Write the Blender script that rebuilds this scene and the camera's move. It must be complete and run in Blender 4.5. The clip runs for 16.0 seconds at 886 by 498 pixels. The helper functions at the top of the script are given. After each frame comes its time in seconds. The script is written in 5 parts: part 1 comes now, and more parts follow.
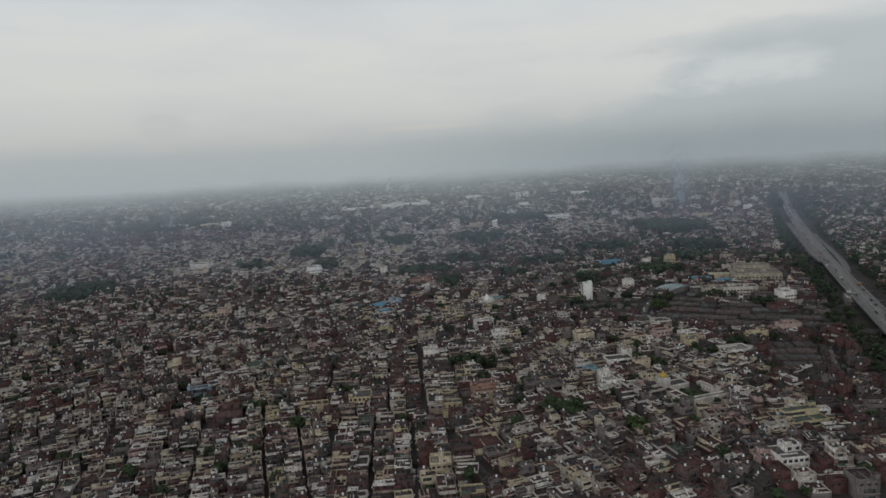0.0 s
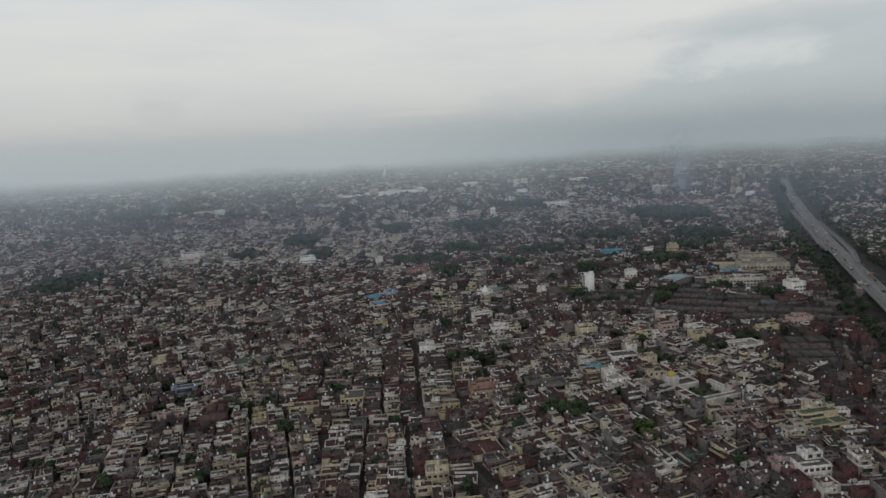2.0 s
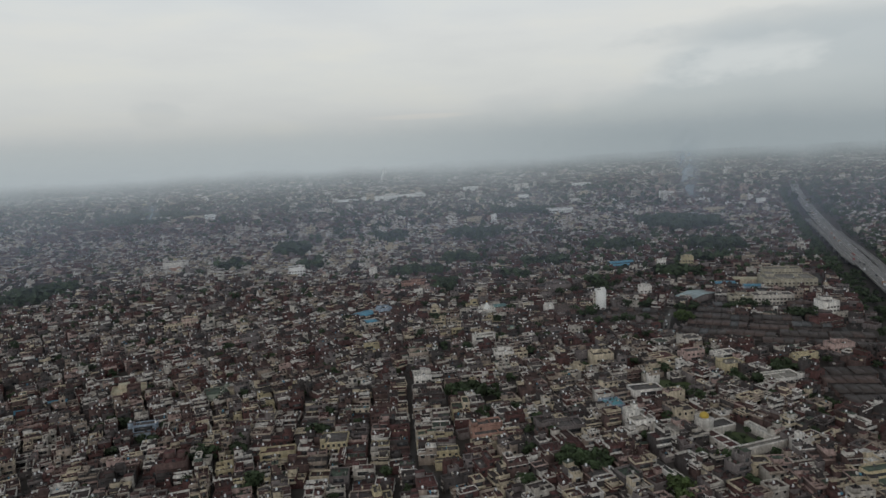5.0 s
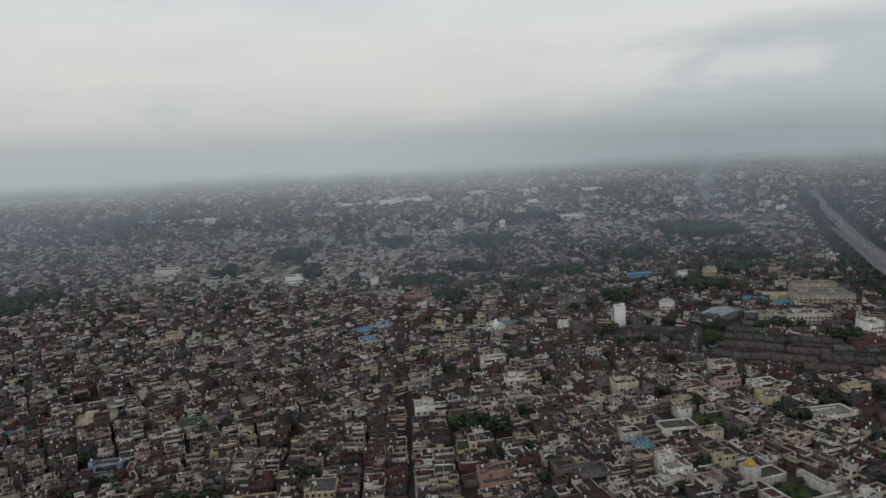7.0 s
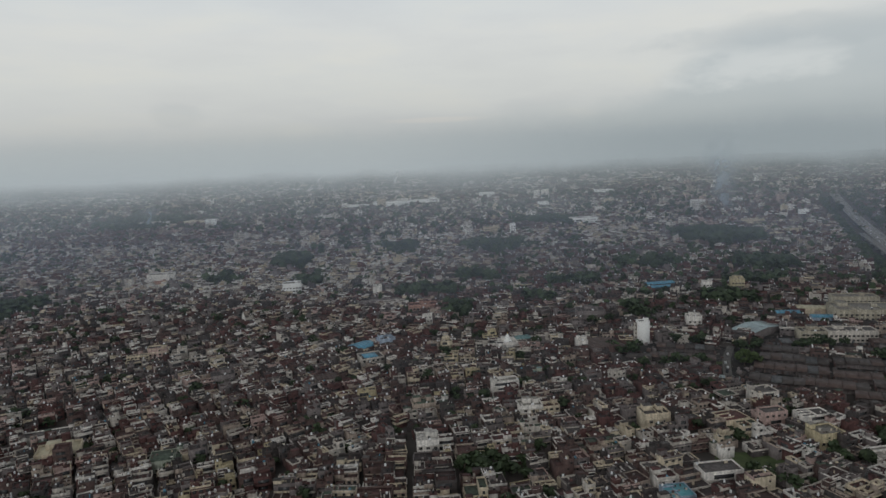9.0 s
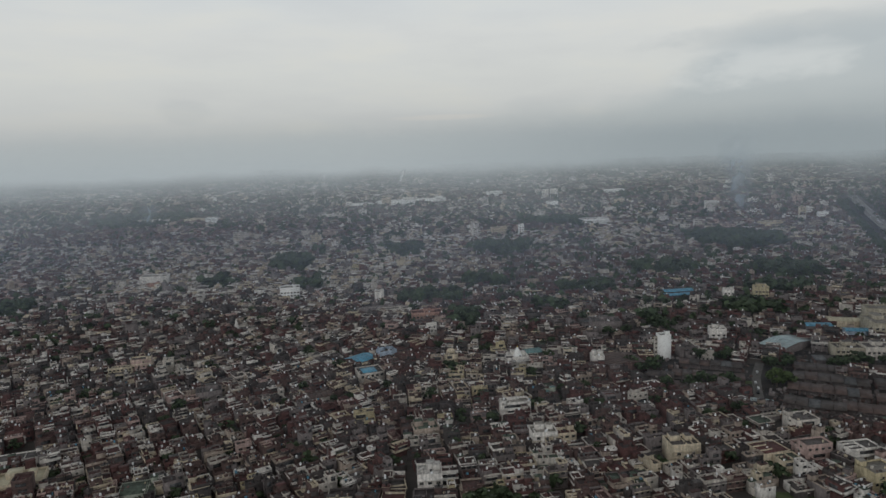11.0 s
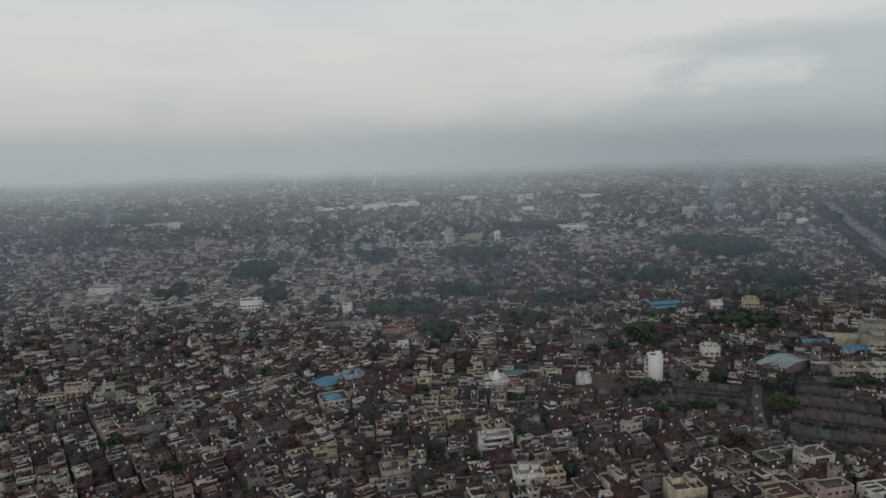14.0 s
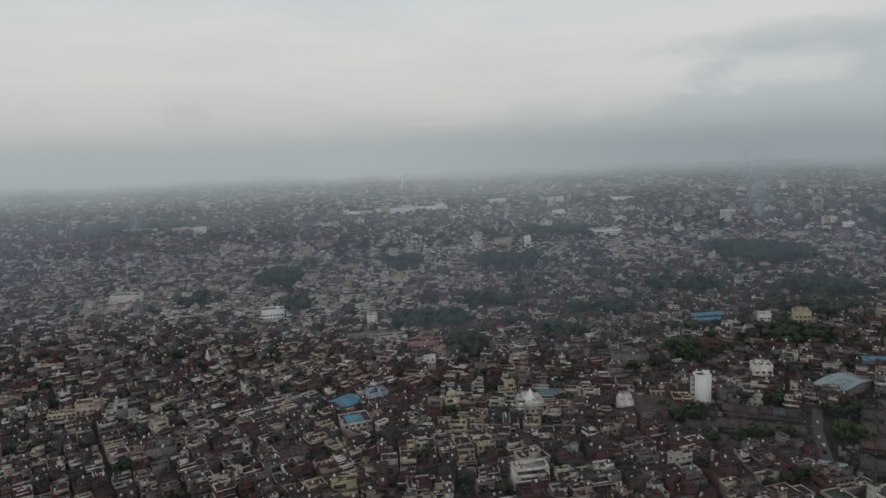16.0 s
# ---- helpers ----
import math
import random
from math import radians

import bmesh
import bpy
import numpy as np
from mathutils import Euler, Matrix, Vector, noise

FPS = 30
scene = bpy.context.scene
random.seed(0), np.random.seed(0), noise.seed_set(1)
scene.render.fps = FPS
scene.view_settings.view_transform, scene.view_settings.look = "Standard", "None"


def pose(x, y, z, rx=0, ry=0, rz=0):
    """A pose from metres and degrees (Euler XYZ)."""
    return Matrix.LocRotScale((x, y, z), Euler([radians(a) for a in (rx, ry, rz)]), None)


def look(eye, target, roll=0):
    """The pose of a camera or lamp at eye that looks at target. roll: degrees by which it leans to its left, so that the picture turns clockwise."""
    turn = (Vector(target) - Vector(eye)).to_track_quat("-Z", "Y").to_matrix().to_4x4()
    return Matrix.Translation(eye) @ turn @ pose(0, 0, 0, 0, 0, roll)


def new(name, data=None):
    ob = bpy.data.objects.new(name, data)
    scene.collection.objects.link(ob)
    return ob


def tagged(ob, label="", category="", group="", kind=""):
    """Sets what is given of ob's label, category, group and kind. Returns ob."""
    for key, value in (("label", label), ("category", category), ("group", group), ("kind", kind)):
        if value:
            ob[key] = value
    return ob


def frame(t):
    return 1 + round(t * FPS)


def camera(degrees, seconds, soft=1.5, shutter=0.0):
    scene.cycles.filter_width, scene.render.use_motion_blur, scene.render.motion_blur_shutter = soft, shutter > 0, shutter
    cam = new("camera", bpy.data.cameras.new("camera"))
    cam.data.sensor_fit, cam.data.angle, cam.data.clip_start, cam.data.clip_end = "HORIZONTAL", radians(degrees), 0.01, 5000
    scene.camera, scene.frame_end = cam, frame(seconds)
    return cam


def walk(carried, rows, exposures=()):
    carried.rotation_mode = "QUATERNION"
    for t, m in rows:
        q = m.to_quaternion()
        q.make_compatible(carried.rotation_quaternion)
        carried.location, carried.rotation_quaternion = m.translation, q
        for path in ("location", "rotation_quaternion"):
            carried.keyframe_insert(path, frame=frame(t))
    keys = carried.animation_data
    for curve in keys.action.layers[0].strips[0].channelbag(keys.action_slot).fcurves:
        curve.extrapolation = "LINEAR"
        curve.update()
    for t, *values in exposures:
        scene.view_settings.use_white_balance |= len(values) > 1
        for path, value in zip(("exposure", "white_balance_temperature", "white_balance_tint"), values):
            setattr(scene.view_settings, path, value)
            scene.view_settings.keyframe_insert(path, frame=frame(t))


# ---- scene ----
cam = camera(66, 16.0, 1.5)
PATH = [
    (0, (5.211, 59.725, 153.609), (5.792, 73.567, 151.600), -2.92),
    (0.5, (5.677, 64.407, 153.384), (6.273, 78.243, 151.339), -2.91),
    (1, (5.937, 69.948, 153.258), (6.546, 83.773, 151.141), -2.94),
    (1.5, (6.499, 76.107, 153.455), (7.116, 89.919, 151.249), -3.01),
    (2, (7.053, 82.880, 153.651), (7.669, 96.678, 151.365), -3.05),
    (2.5, (7.615, 89.838, 153.567), (8.225, 103.625, 151.213), -3.08),
    (3, (8.218, 97.210, 153.443), (8.849, 110.995, 151.080), -2.99),
    (3.5, (8.890, 106.021, 153.301), (9.551, 119.809, 150.965), -2.89),
    (4, (9.316, 115.714, 153.296), (9.999, 129.510, 151.011), -2.80),
    (6.5, (12.809, 172.764, 152.855), (13.350, 186.584, 150.685), -2.51),
    (7, (13.731, 184.195, 152.664), (14.241, 198.019, 150.510), -2.44),
    (7.5, (14.960, 195.854, 152.422), (15.418, 209.679, 150.268), -2.36),
    (8, (15.498, 207.220, 151.719), (15.918, 221.047, 149.572), -2.31),
    (8.5, (15.606, 218.471, 151.145), (15.998, 232.302, 149.010), -2.22),
    (9, (16.215, 230.250, 151.389), (16.563, 244.080, 149.250), -2.19),
    (9.5, (16.619, 241.849, 151.803), (16.930, 255.681, 149.659), -2.18),
    (12, (18.092, 277.518, 151.537), (18.285, 291.343, 149.335), -1.74),
    (12.5, (18.248, 282.913, 151.193), (18.565, 296.736, 148.989), -1.59),
    (13, (18.701, 290.322, 150.947), (19.193, 304.143, 148.768), -1.53),
    (13.5, (19.076, 298.906, 150.627), (19.719, 312.725, 148.480), -1.48),
    (14, (19.412, 308.322, 150.725), (20.173, 322.140, 148.606), -1.49),
    (14.5, (19.746, 318.178, 150.765), (20.415, 332.002, 148.645), -1.66),
    (15, (20.111, 326.589, 151.333), (20.388, 340.427, 149.227), -1.91),
    (15.5, (20.294, 333.203, 151.588), (20.527, 347.045, 149.499), -1.97),
    (16, (20.523, 336.647, 151.575), (20.710, 350.491, 149.507), -1.84),
]

SKY_STRENGTH = 1.0
# haze colours that the far sheets give off, paler west, darker east
HAZE_GLOW = (0.425, 0.462, 0.472)
HAZE_GLOW_EAST = (0.312, 0.357, 0.377)
# haze stand-in sheets: distance, top, density, height at which they begin to thin out
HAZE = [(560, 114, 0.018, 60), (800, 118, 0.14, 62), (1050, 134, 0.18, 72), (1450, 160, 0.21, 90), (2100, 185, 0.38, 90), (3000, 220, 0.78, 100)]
BACK_Y = 4620
THING_LIMIT = 440
walk(cam, [(t, look(eye, target, roll)) for t, eye, target, roll in PATH], [(0.0, -0.08), (2.0, 0.0), (4.5, 0.0), (8.0, -0.03), (12.0, -0.08), (16.0, -0.11)])

# ---- world and light ----
world = bpy.data.worlds.new("overcast_sky")
scene.world = world
world.use_nodes = True
wn, wl = world.node_tree.nodes, world.node_tree.links
wn.clear()


def wnode(kind, **inputs):
    n = wn.new(kind)
    for key, value in inputs.items():
        n.inputs[int(key[1:])].default_value = value
    return n


def wmath(op, a, b=0.0, c=0.0, clamp=False):
    n = wn.new("ShaderNodeMath")
    n.operation, n.use_clamp = op, clamp
    for i, v in enumerate((a, b, c)):
        if isinstance(v, (int, float)):
            n.inputs[i].default_value = v
        else:
            wl.new(v, n.inputs[i])
    return n.outputs[0]


def wramp(fac, stops):
    n = wn.new("ShaderNodeValToRGB")
    while len(n.color_ramp.elements) < len(stops):
        n.color_ramp.elements.new(0.5)
    for e, (p, c) in zip(n.color_ramp.elements, stops):
        e.position, e.color = p, (*c, 1)
    wl.new(fac, n.inputs[0])
    return n.outputs[0]


def wmix(kind, fac, a, b):
    n = wn.new("ShaderNodeMix")
    n.data_type, n.blend_type = "RGBA", kind
    for i, v in ((0, fac), (6, a), (7, b)):
        if isinstance(v, (int, float)):
            n.inputs[i].default_value = v
        elif isinstance(v, tuple):
            n.inputs[i].default_value = (*v, 1)
        else:
            wl.new(v, n.inputs[i])
    return n.outputs[2]


SUN_EL, SUN_AZ = 42, 202
coord = wn.new("ShaderNodeTexCoord").outputs["Generated"]
sep = wn.new("ShaderNodeSeparateXYZ")
wl.new(coord, sep.inputs[0])
dir_x, dir_z = sep.outputs[0], sep.outputs[2]
stretch = wn.new("ShaderNodeVectorMath")
stretch.operation = "MULTIPLY"
stretch.inputs[1].default_value = (5.0, 3.0, 22.0)
wl.new(coord, stretch.inputs[0])


def wnoise(scale, detail, rough):
    n = wn.new("ShaderNodeTexNoise")
    n.inputs["Scale"].default_value, n.inputs["Detail"].default_value = scale, detail
    n.inputs["Roughness"].default_value = rough
    wl.new(stretch.outputs[0], n.inputs["Vector"])
    return n.outputs["Fac"]


cloud = wnoise(1.0, 5, 0.55)
# cloud brightness by height above the horizon
height = wmath("MULTIPLY_ADD", dir_z, 2.0, 0.1, True)
layer = wramp(height, [(0.0, (0.43, 0.452, 0.458)), (0.10, (0.45, 0.47, 0.474)), (0.165, (0.498, 0.515, 0.516)), (0.22, (0.56, 0.572, 0.563)),
                       (0.29, (0.612, 0.622, 0.602)), (0.40, (0.645, 0.655, 0.638)), (0.50, (0.632, 0.66, 0.662)), (0.62, (0.49, 0.53, 0.55)), (1.0, (0.225, 0.237, 0.243))])
streaks = wramp(cloud, [(0.3, (0.955, 0.955, 0.965)), (0.5, (1.0, 1.0, 1.0)), (0.7, (1.045, 1.03, 1.0))])
sky_colour = wmix("MULTIPLY", 1.0, layer, streaks)
billow = wn.new("ShaderNodeVectorMath")
billow.operation = "MULTIPLY"
billow.inputs[1].default_value = (11.0, 8.0, 24.0)
wl.new(coord, billow.inputs[0])


def billows(scale, detail, rough):
    n = wn.new("ShaderNodeTexNoise")
    n.inputs["Scale"].default_value, n.inputs["Detail"].default_value, n.inputs["Roughness"].default_value = scale, detail, rough
    wl.new(billow.outputs[0], n.inputs["Vector"])
    return n.outputs["Fac"]


def smooth(value, low, high):
    n = wn.new("ShaderNodeMapRange")
    n.interpolation_type = "SMOOTHSTEP"
    n.inputs["From Min"].default_value, n.inputs["From Max"].default_value = low, high
    wl.new(value, n.inputs["Value"])
    return n.outputs[0]


def puff(x, z, wide, tall, rough):
    """A soft-edged round of cloud about a direction."""
    u = wmath("MULTIPLY_ADD", dir_x, 1 / wide, -x / wide)
    v = wmath("MULTIPLY_ADD", dir_z, 1 / tall, -z / tall)
    d = wmath("ADD", wmath("MULTIPLY", u, u), wmath("MULTIPLY", v, v))
    d = wmath("ADD", d, wmath("MULTIPLY_ADD", lumps, rough, -rough * 0.5))
    return wmath("SUBTRACT", 1.0, smooth(d, 0.0, 1.0))


lumps, wisps = billows(1.0, 4, 0.55), billows(0.45, 5, 0.5)
# the low cloud bank: a thin shelf in the west that swells into a tall mass over the motorway
shelf = wmath("MULTIPLY_ADD", wmath("MAXIMUM", wmath("ADD", dir_x, 0.05), 0.0), 0.07, 0.022)
rise = wmath("MULTIPLY", smooth(dir_x, 0.285, 0.43), 0.075)
edge = wmath("SUBTRACT", wmath("ADD", shelf, rise), dir_z)
edge = wmath("ADD", edge, wmath("MULTIPLY_ADD", lumps, 0.05, -0.025))
edge = wmath("ADD", edge, wmath("MULTIPLY_ADD", wisps, 0.04, -0.02))
bank = smooth(edge, -0.026, 0.03)
bank_colour = wramp(smooth(dir_z, 0.0, 0.12), [(0.0, (0.36, 0.40, 0.418)), (0.45, (0.425, 0.462, 0.476)), (1.0, (0.47, 0.505, 0.515))])
bank_colour = wmix("MULTIPLY", 1.0, bank_colour, wramp(wisps, [(0.3, (0.93, 0.945, 0.96)), (0.7, (1.06, 1.05, 1.04))]))
bank_fade = wmath("MULTIPLY", bank, smooth(dir_x, -0.30, 0.40))
sky_colour = wmix("MIX", wmath("MULTIPLY", bank_fade, 0.95), sky_colour, bank_colour)
sky_colour = wmix("MIX", wmath("MULTIPLY", puff(0.425, 0.086, 0.11, 0.034, 3.2), 0.75), sky_colour, (0.60, 0.622, 0.618))
sky_colour = wmix("MIX", wmath("MULTIPLY", puff(0.46, 0.122, 0.15, 0.026, 3.6), 0.32), sky_colour, (0.385, 0.425, 0.445))
sky_colour = wmix("MIX", wmath("MULTIPLY", puff(-0.325, 0.050, 0.045, 0.018, 3.0), 0.25), sky_colour, (0.41, 0.44, 0.455))
sky_colour = wmix("MIX", wmath("MULTIPLY", puff(0.02, 0.034, 0.09, 0.005, 1.0), 0.40), sky_colour, (0.60, 0.57, 0.53))
nishita = wn.new("ShaderNodeTexSky")
nishita.sky_type, nishita.sun_disc = "NISHITA", False
nishita.sun_elevation, nishita.sun_rotation = radians(SUN_EL), radians(SUN_AZ)
back_a, back_b, both = wn.new("ShaderNodeBackground"), wn.new("ShaderNodeBackground"), wn.new("ShaderNodeAddShader")
wl.new(nishita.outputs[0], back_a.inputs[0])
back_a.inputs[1].default_value = 0.006
wl.new(sky_colour, back_b.inputs[0])
back_b.inputs[1].default_value = SKY_STRENGTH
wl.new(back_a.outputs[0], both.inputs[0])
wl.new(back_b.outputs[0], both.inputs[1])
wl.new(both.outputs[0], wn.new("ShaderNodeOutputWorld").inputs[0])

sun = new("sun", bpy.data.lights.new("sun", "SUN"))
sun.data.energy, sun.data.angle, sun.data.color = 0.42, radians(40), (1.0, 0.97, 0.94)
a, e = radians(SUN_AZ), radians(SUN_EL)
sun.matrix_world = look((math.sin(a) * math.cos(e) * 100, math.cos(a) * math.cos(e) * 100, math.sin(e) * 100), (0, 0, 0))

# ---- materials ----


def material(name, colour, rough=0.85, vary=0.25, grain=0.6, stain=0.12, stain_colour=(0.05, 0.045, 0.04), metal=0.0, bump=0.15, island=0.25, streak=0.0):
    """A weathered surface: fine grain, broad stains, and a shade of its own for each loose piece."""
    m = bpy.data.materials.new(name)
    m.use_nodes = True
    n, l = m.node_tree.nodes, m.node_tree.links
    p = n["Principled BSDF"]
    p.inputs["Roughness"].default_value, p.inputs["Metallic"].default_value = rough, metal
    tc = n.new("ShaderNodeTexCoord")
    fine, broad = n.new("ShaderNodeTexNoise"), n.new("ShaderNodeTexNoise")
    for t, s in ((fine, grain), (broad, grain * 0.13)):
        t.inputs["Scale"].default_value, t.inputs["Detail"].default_value = s, 4
        l.new(tc.outputs["Object"], t.inputs["Vector"])
    geo, info = n.new("ShaderNodeNewGeometry"), n.new("ShaderNodeObjectInfo")
    own = n.new("ShaderNodeMath")
    own.operation = "ADD"
    l.new(geo.outputs["Random Per Island"], own.inputs[0])
    l.new(info.outputs["Random"], own.inputs[1])
    shade = n.new("ShaderNodeMapRange")
    shade.inputs["From Max"].default_value = 2.0
    shade.inputs["To Min"].default_value, shade.inputs["To Max"].default_value = 1 - island, 1 + island
    l.new(own.outputs[0], shade.inputs["Value"])
    fr = n.new("ShaderNodeMapRange")
    fr.inputs["From Min"].default_value, fr.inputs["From Max"].default_value = 0.3, 0.7
    fr.inputs["To Min"].default_value, fr.inputs["To Max"].default_value = 1 - vary, 1 + vary
    l.new(fine.outputs["Fac"], fr.inputs["Value"])
    mul = n.new("ShaderNodeMath")
    mul.operation = "MULTIPLY"
    l.new(shade.outputs[0], mul.inputs[0])
    l.new(fr.outputs[0], mul.inputs[1])
    if streak:
        run, squash, sr, m2 = n.new("ShaderNodeTexNoise"), n.new("ShaderNodeVectorMath"), n.new("ShaderNodeMapRange"), n.new("ShaderNodeMath")
        squash.operation, m2.operation = "MULTIPLY", "MULTIPLY"
        squash.inputs[1].default_value = (1.0, 1.0, 0.16)
        l.new(tc.outputs["Object"], squash.inputs[0])
        run.inputs["Scale"].default_value, run.inputs["Detail"].default_value, run.inputs["Roughness"].default_value = 0.8, 5, 0.6
        l.new(squash.outputs[0], run.inputs["Vector"])
        sr.inputs["From Min"].default_value, sr.inputs["From Max"].default_value = 0.38, 0.62
        sr.inputs["To Min"].default_value, sr.inputs["To Max"].default_value = 1 - streak, 1.06
        l.new(run.outputs["Fac"], sr.inputs["Value"])
        l.new(mul.outputs[0], m2.inputs[0])
        l.new(sr.outputs[0], m2.inputs[1])
        mul = m2
    tint = n.new("ShaderNodeMix")
    tint.data_type, tint.blend_type = "RGBA", "MULTIPLY"
    tint.inputs[0].default_value = 1.0
    tint.inputs[6].default_value = (*colour, 1)
    l.new(mul.outputs[0], tint.inputs[7])
    sf = n.new("ShaderNodeMapRange")
    sf.inputs["From Min"].default_value, sf.inputs["From Max"].default_value = 0.48, 0.72
    sf.inputs["To Max"].default_value = min(1.0, stain * 4)
    l.new(broad.outputs["Fac"], sf.inputs["Value"])
    dirt = n.new("ShaderNodeMix")
    dirt.data_type = "RGBA"
    l.new(sf.outputs[0], dirt.inputs[0])
    l.new(tint.outputs[2], dirt.inputs[6])
    dirt.inputs[7].default_value = (*stain_colour, 1)
    l.new(dirt.outputs[2], p.inputs["Base Color"])
    if bump:
        b = n.new("ShaderNodeBump")
        b.inputs["Strength"].default_value, b.inputs["Distance"].default_value = bump, 0.05
        l.new(fine.outputs["Fac"], b.inputs["Height"])
        l.new(b.outputs[0], p.inputs["Normal"])
    return m


WALLS = {
    "white_paint": (0.84, 0.82, 0.785), "old_white_paint": (0.63, 0.595, 0.545), "cream_paint": (0.68, 0.60, 0.46), "yellow_paint": (0.58, 0.51, 0.34),
    "old_cream_paint": (0.50, 0.465, 0.375), "beige_paint": (0.44, 0.37, 0.315), "pink_paint": (0.52, 0.39, 0.36), "salmon_paint": (0.44, 0.27, 0.22), "green_paint": (0.42, 0.46, 0.38),
    "blue_paint": (0.38, 0.46, 0.56), "grey_plaster": (0.235, 0.213, 0.208), "brown_plaster": (0.145, 0.098, 0.089), "red_brick": (0.136, 0.068, 0.063),
    "dark_plaster": (0.092, 0.083, 0.081)}
ROOFS = {
    "dark_grey_terrace": (0.088, 0.073, 0.073), "brown_terrace": (0.108, 0.064, 0.060), "red_brick_terrace": (0.128, 0.060, 0.058),
    "grey_terrace": (0.125, 0.118, 0.115), "pale_terrace": (0.30, 0.285, 0.26), "white_terrace": (0.62, 0.61, 0.59), "tin_roof": (0.13, 0.132, 0.135),
    "green_terrace": (0.10, 0.13, 0.10)}
MATS = {}
for table in (WALLS, ROOFS):
    for key, (cr, cg, cb) in table.items():
        if "blue" not in key and "green" not in key and "tin" not in key:
            table[key] = (cr * 1.02, cg * 0.98, cb * 0.98) if cr < 0.3 else (cr * 1.01, cg * 0.99, cb * 0.97)
for key, c in WALLS.items():
    MATS[key] = material(key, c, 0.85, 0.22, 0.9, 0.13, (c[0] * 0.35, c[1] * 0.33, c[2] * 0.3), island=0.22, streak=0.30)
for key, c in ROOFS.items():
    MATS[key] = material(key, c, 0.9, 0.40, 0.6, 0.20, (c[0] * 0.45, c[1] * 0.42, c[2] * 0.4), island=0.40, streak=0.3)
# brighter, cleaner copy of white_paint, so far facades show through the haze sheets
MATS["fresh_white"] = material("fresh_white", (0.92, 0.92, 0.90), 0.7, 0.06, 0.5, 0.03, (0.6, 0.6, 0.58), island=0.05)
# dark pane colour, also used as painted shade inside the loggias
MATS["window_glass"] = material("window_glass", (0.04, 0.041, 0.044), 0.25, 0.2, 1.0, 0.0, bump=0)
MATS["window_frame"] = material("window_frame", (0.32, 0.29, 0.25), 0.6, 0.2, 1.0, 0.05)
MATS["wooden_door"] = material("wooden_door", (0.10, 0.06, 0.04), 0.6, 0.3, 2.0, 0.05)
MATS["white_plastic"] = material("white_plastic", (0.82, 0.83, 0.84), 0.45, 0.08, 1.0, 0.03, bump=0, island=0.08)
MATS["black_plastic"] = material("black_plastic", (0.02, 0.02, 0.022), 0.45, 0.1, 1.0, 0.0, bump=0)
MATS["blue_sheet"] = material("blue_sheet", (0.11, 0.32, 0.46), 0.5, 0.25, 0.5, 0.15, (0.05, 0.10, 0.14), island=0.2)
MATS["teal_sheet"] = material("teal_sheet", (0.14, 0.26, 0.26), 0.55, 0.2, 0.6, 0.15, (0.07, 0.10, 0.10), island=0.2)
MATS["turquoise_sheet"] = material("turquoise_sheet", (0.11, 0.33, 0.38), 0.55, 0.2, 0.6, 0.12, (0.07, 0.16, 0.18), island=0.2)
MATS["pale_blue_sheet"] = material("pale_blue_sheet", (0.40, 0.50, 0.52), 0.5, 0.2, 0.5, 0.15, (0.2, 0.22, 0.22), island=0.15)
MATS["cream_sheet"] = material("cream_sheet", (0.55, 0.50, 0.36), 0.6, 0.15, 0.5, 0.1, (0.3, 0.27, 0.2))
MATS["dark_sheet"] = material("dark_sheet", (0.074, 0.060, 0.055), 0.7, 0.3, 0.4, 0.2, (0.04, 0.035, 0.03), island=0.35)
MATS["rust_sheet"] = material("rust_sheet", (0.098, 0.066, 0.057), 0.7, 0.3, 0.4, 0.15, (0.07, 0.05, 0.045), island=0.25)
MATS["gold_paint"] = material("gold_paint", (0.62, 0.44, 0.08), 0.4, 0.1, 1.0, 0.05, metal=0.3)
MATS["asphalt"] = material("asphalt", (0.235, 0.228, 0.224), 0.9, 0.15, 0.3, 0.06, (0.1, 0.1, 0.1), island=0.05)
MATS["yard_tarmac"] = material("yard_tarmac", (0.125, 0.118, 0.11), 0.9, 0.2, 0.3, 0.1, (0.07, 0.065, 0.06), island=0.05)
MATS["lane_tarmac"] = material("lane_tarmac", (0.08, 0.077, 0.076), 0.9, 0.3, 0.3, 0.1, (0.09, 0.08, 0.07), island=0.1)
MATS["concrete"] = material("concrete", (0.36, 0.345, 0.33), 0.85, 0.15, 0.4, 0.1, (0.15, 0.145, 0.14), island=0.1)
MATS["road_paint"] = material("road_paint", (0.65, 0.65, 0.62), 0.7, 0.2, 0.8, 0.1, island=0.05)
MATS["sand"] = material("sand", (0.40, 0.34, 0.25), 0.95, 0.2, 0.2, 0.1, (0.2, 0.17, 0.13))
MATS["grass"] = material("grass", (0.075, 0.105, 0.042), 0.95, 0.35, 0.15, 0.15, (0.09, 0.075, 0.05))
MATS["leaf"] = material("leaf", (0.045, 0.070, 0.030), 0.8, 0.3, 0.4, 0.0, bump=0, island=0.55)
MATS["bright_leaf"] = material("bright_leaf", (0.07, 0.105, 0.032), 0.8, 0.3, 0.4, 0.0, bump=0, island=0.5)
MATS["bark"] = material("bark", (0.09, 0.07, 0.05), 0.9, 0.3, 2.0, 0.1)
MATS["car_white"] = material("car_white", (0.75, 0.75, 0.76), 0.3, 0.03, 1.0, 0.0, bump=0, island=0.05)
MATS["car_dark"] = material("car_dark", (0.05, 0.052, 0.06), 0.3, 0.05, 1.0, 0.0, bump=0)
MATS["car_red"] = material("car_red", (0.32, 0.05, 0.04), 0.3, 0.05, 1.0, 0.0, bump=0)
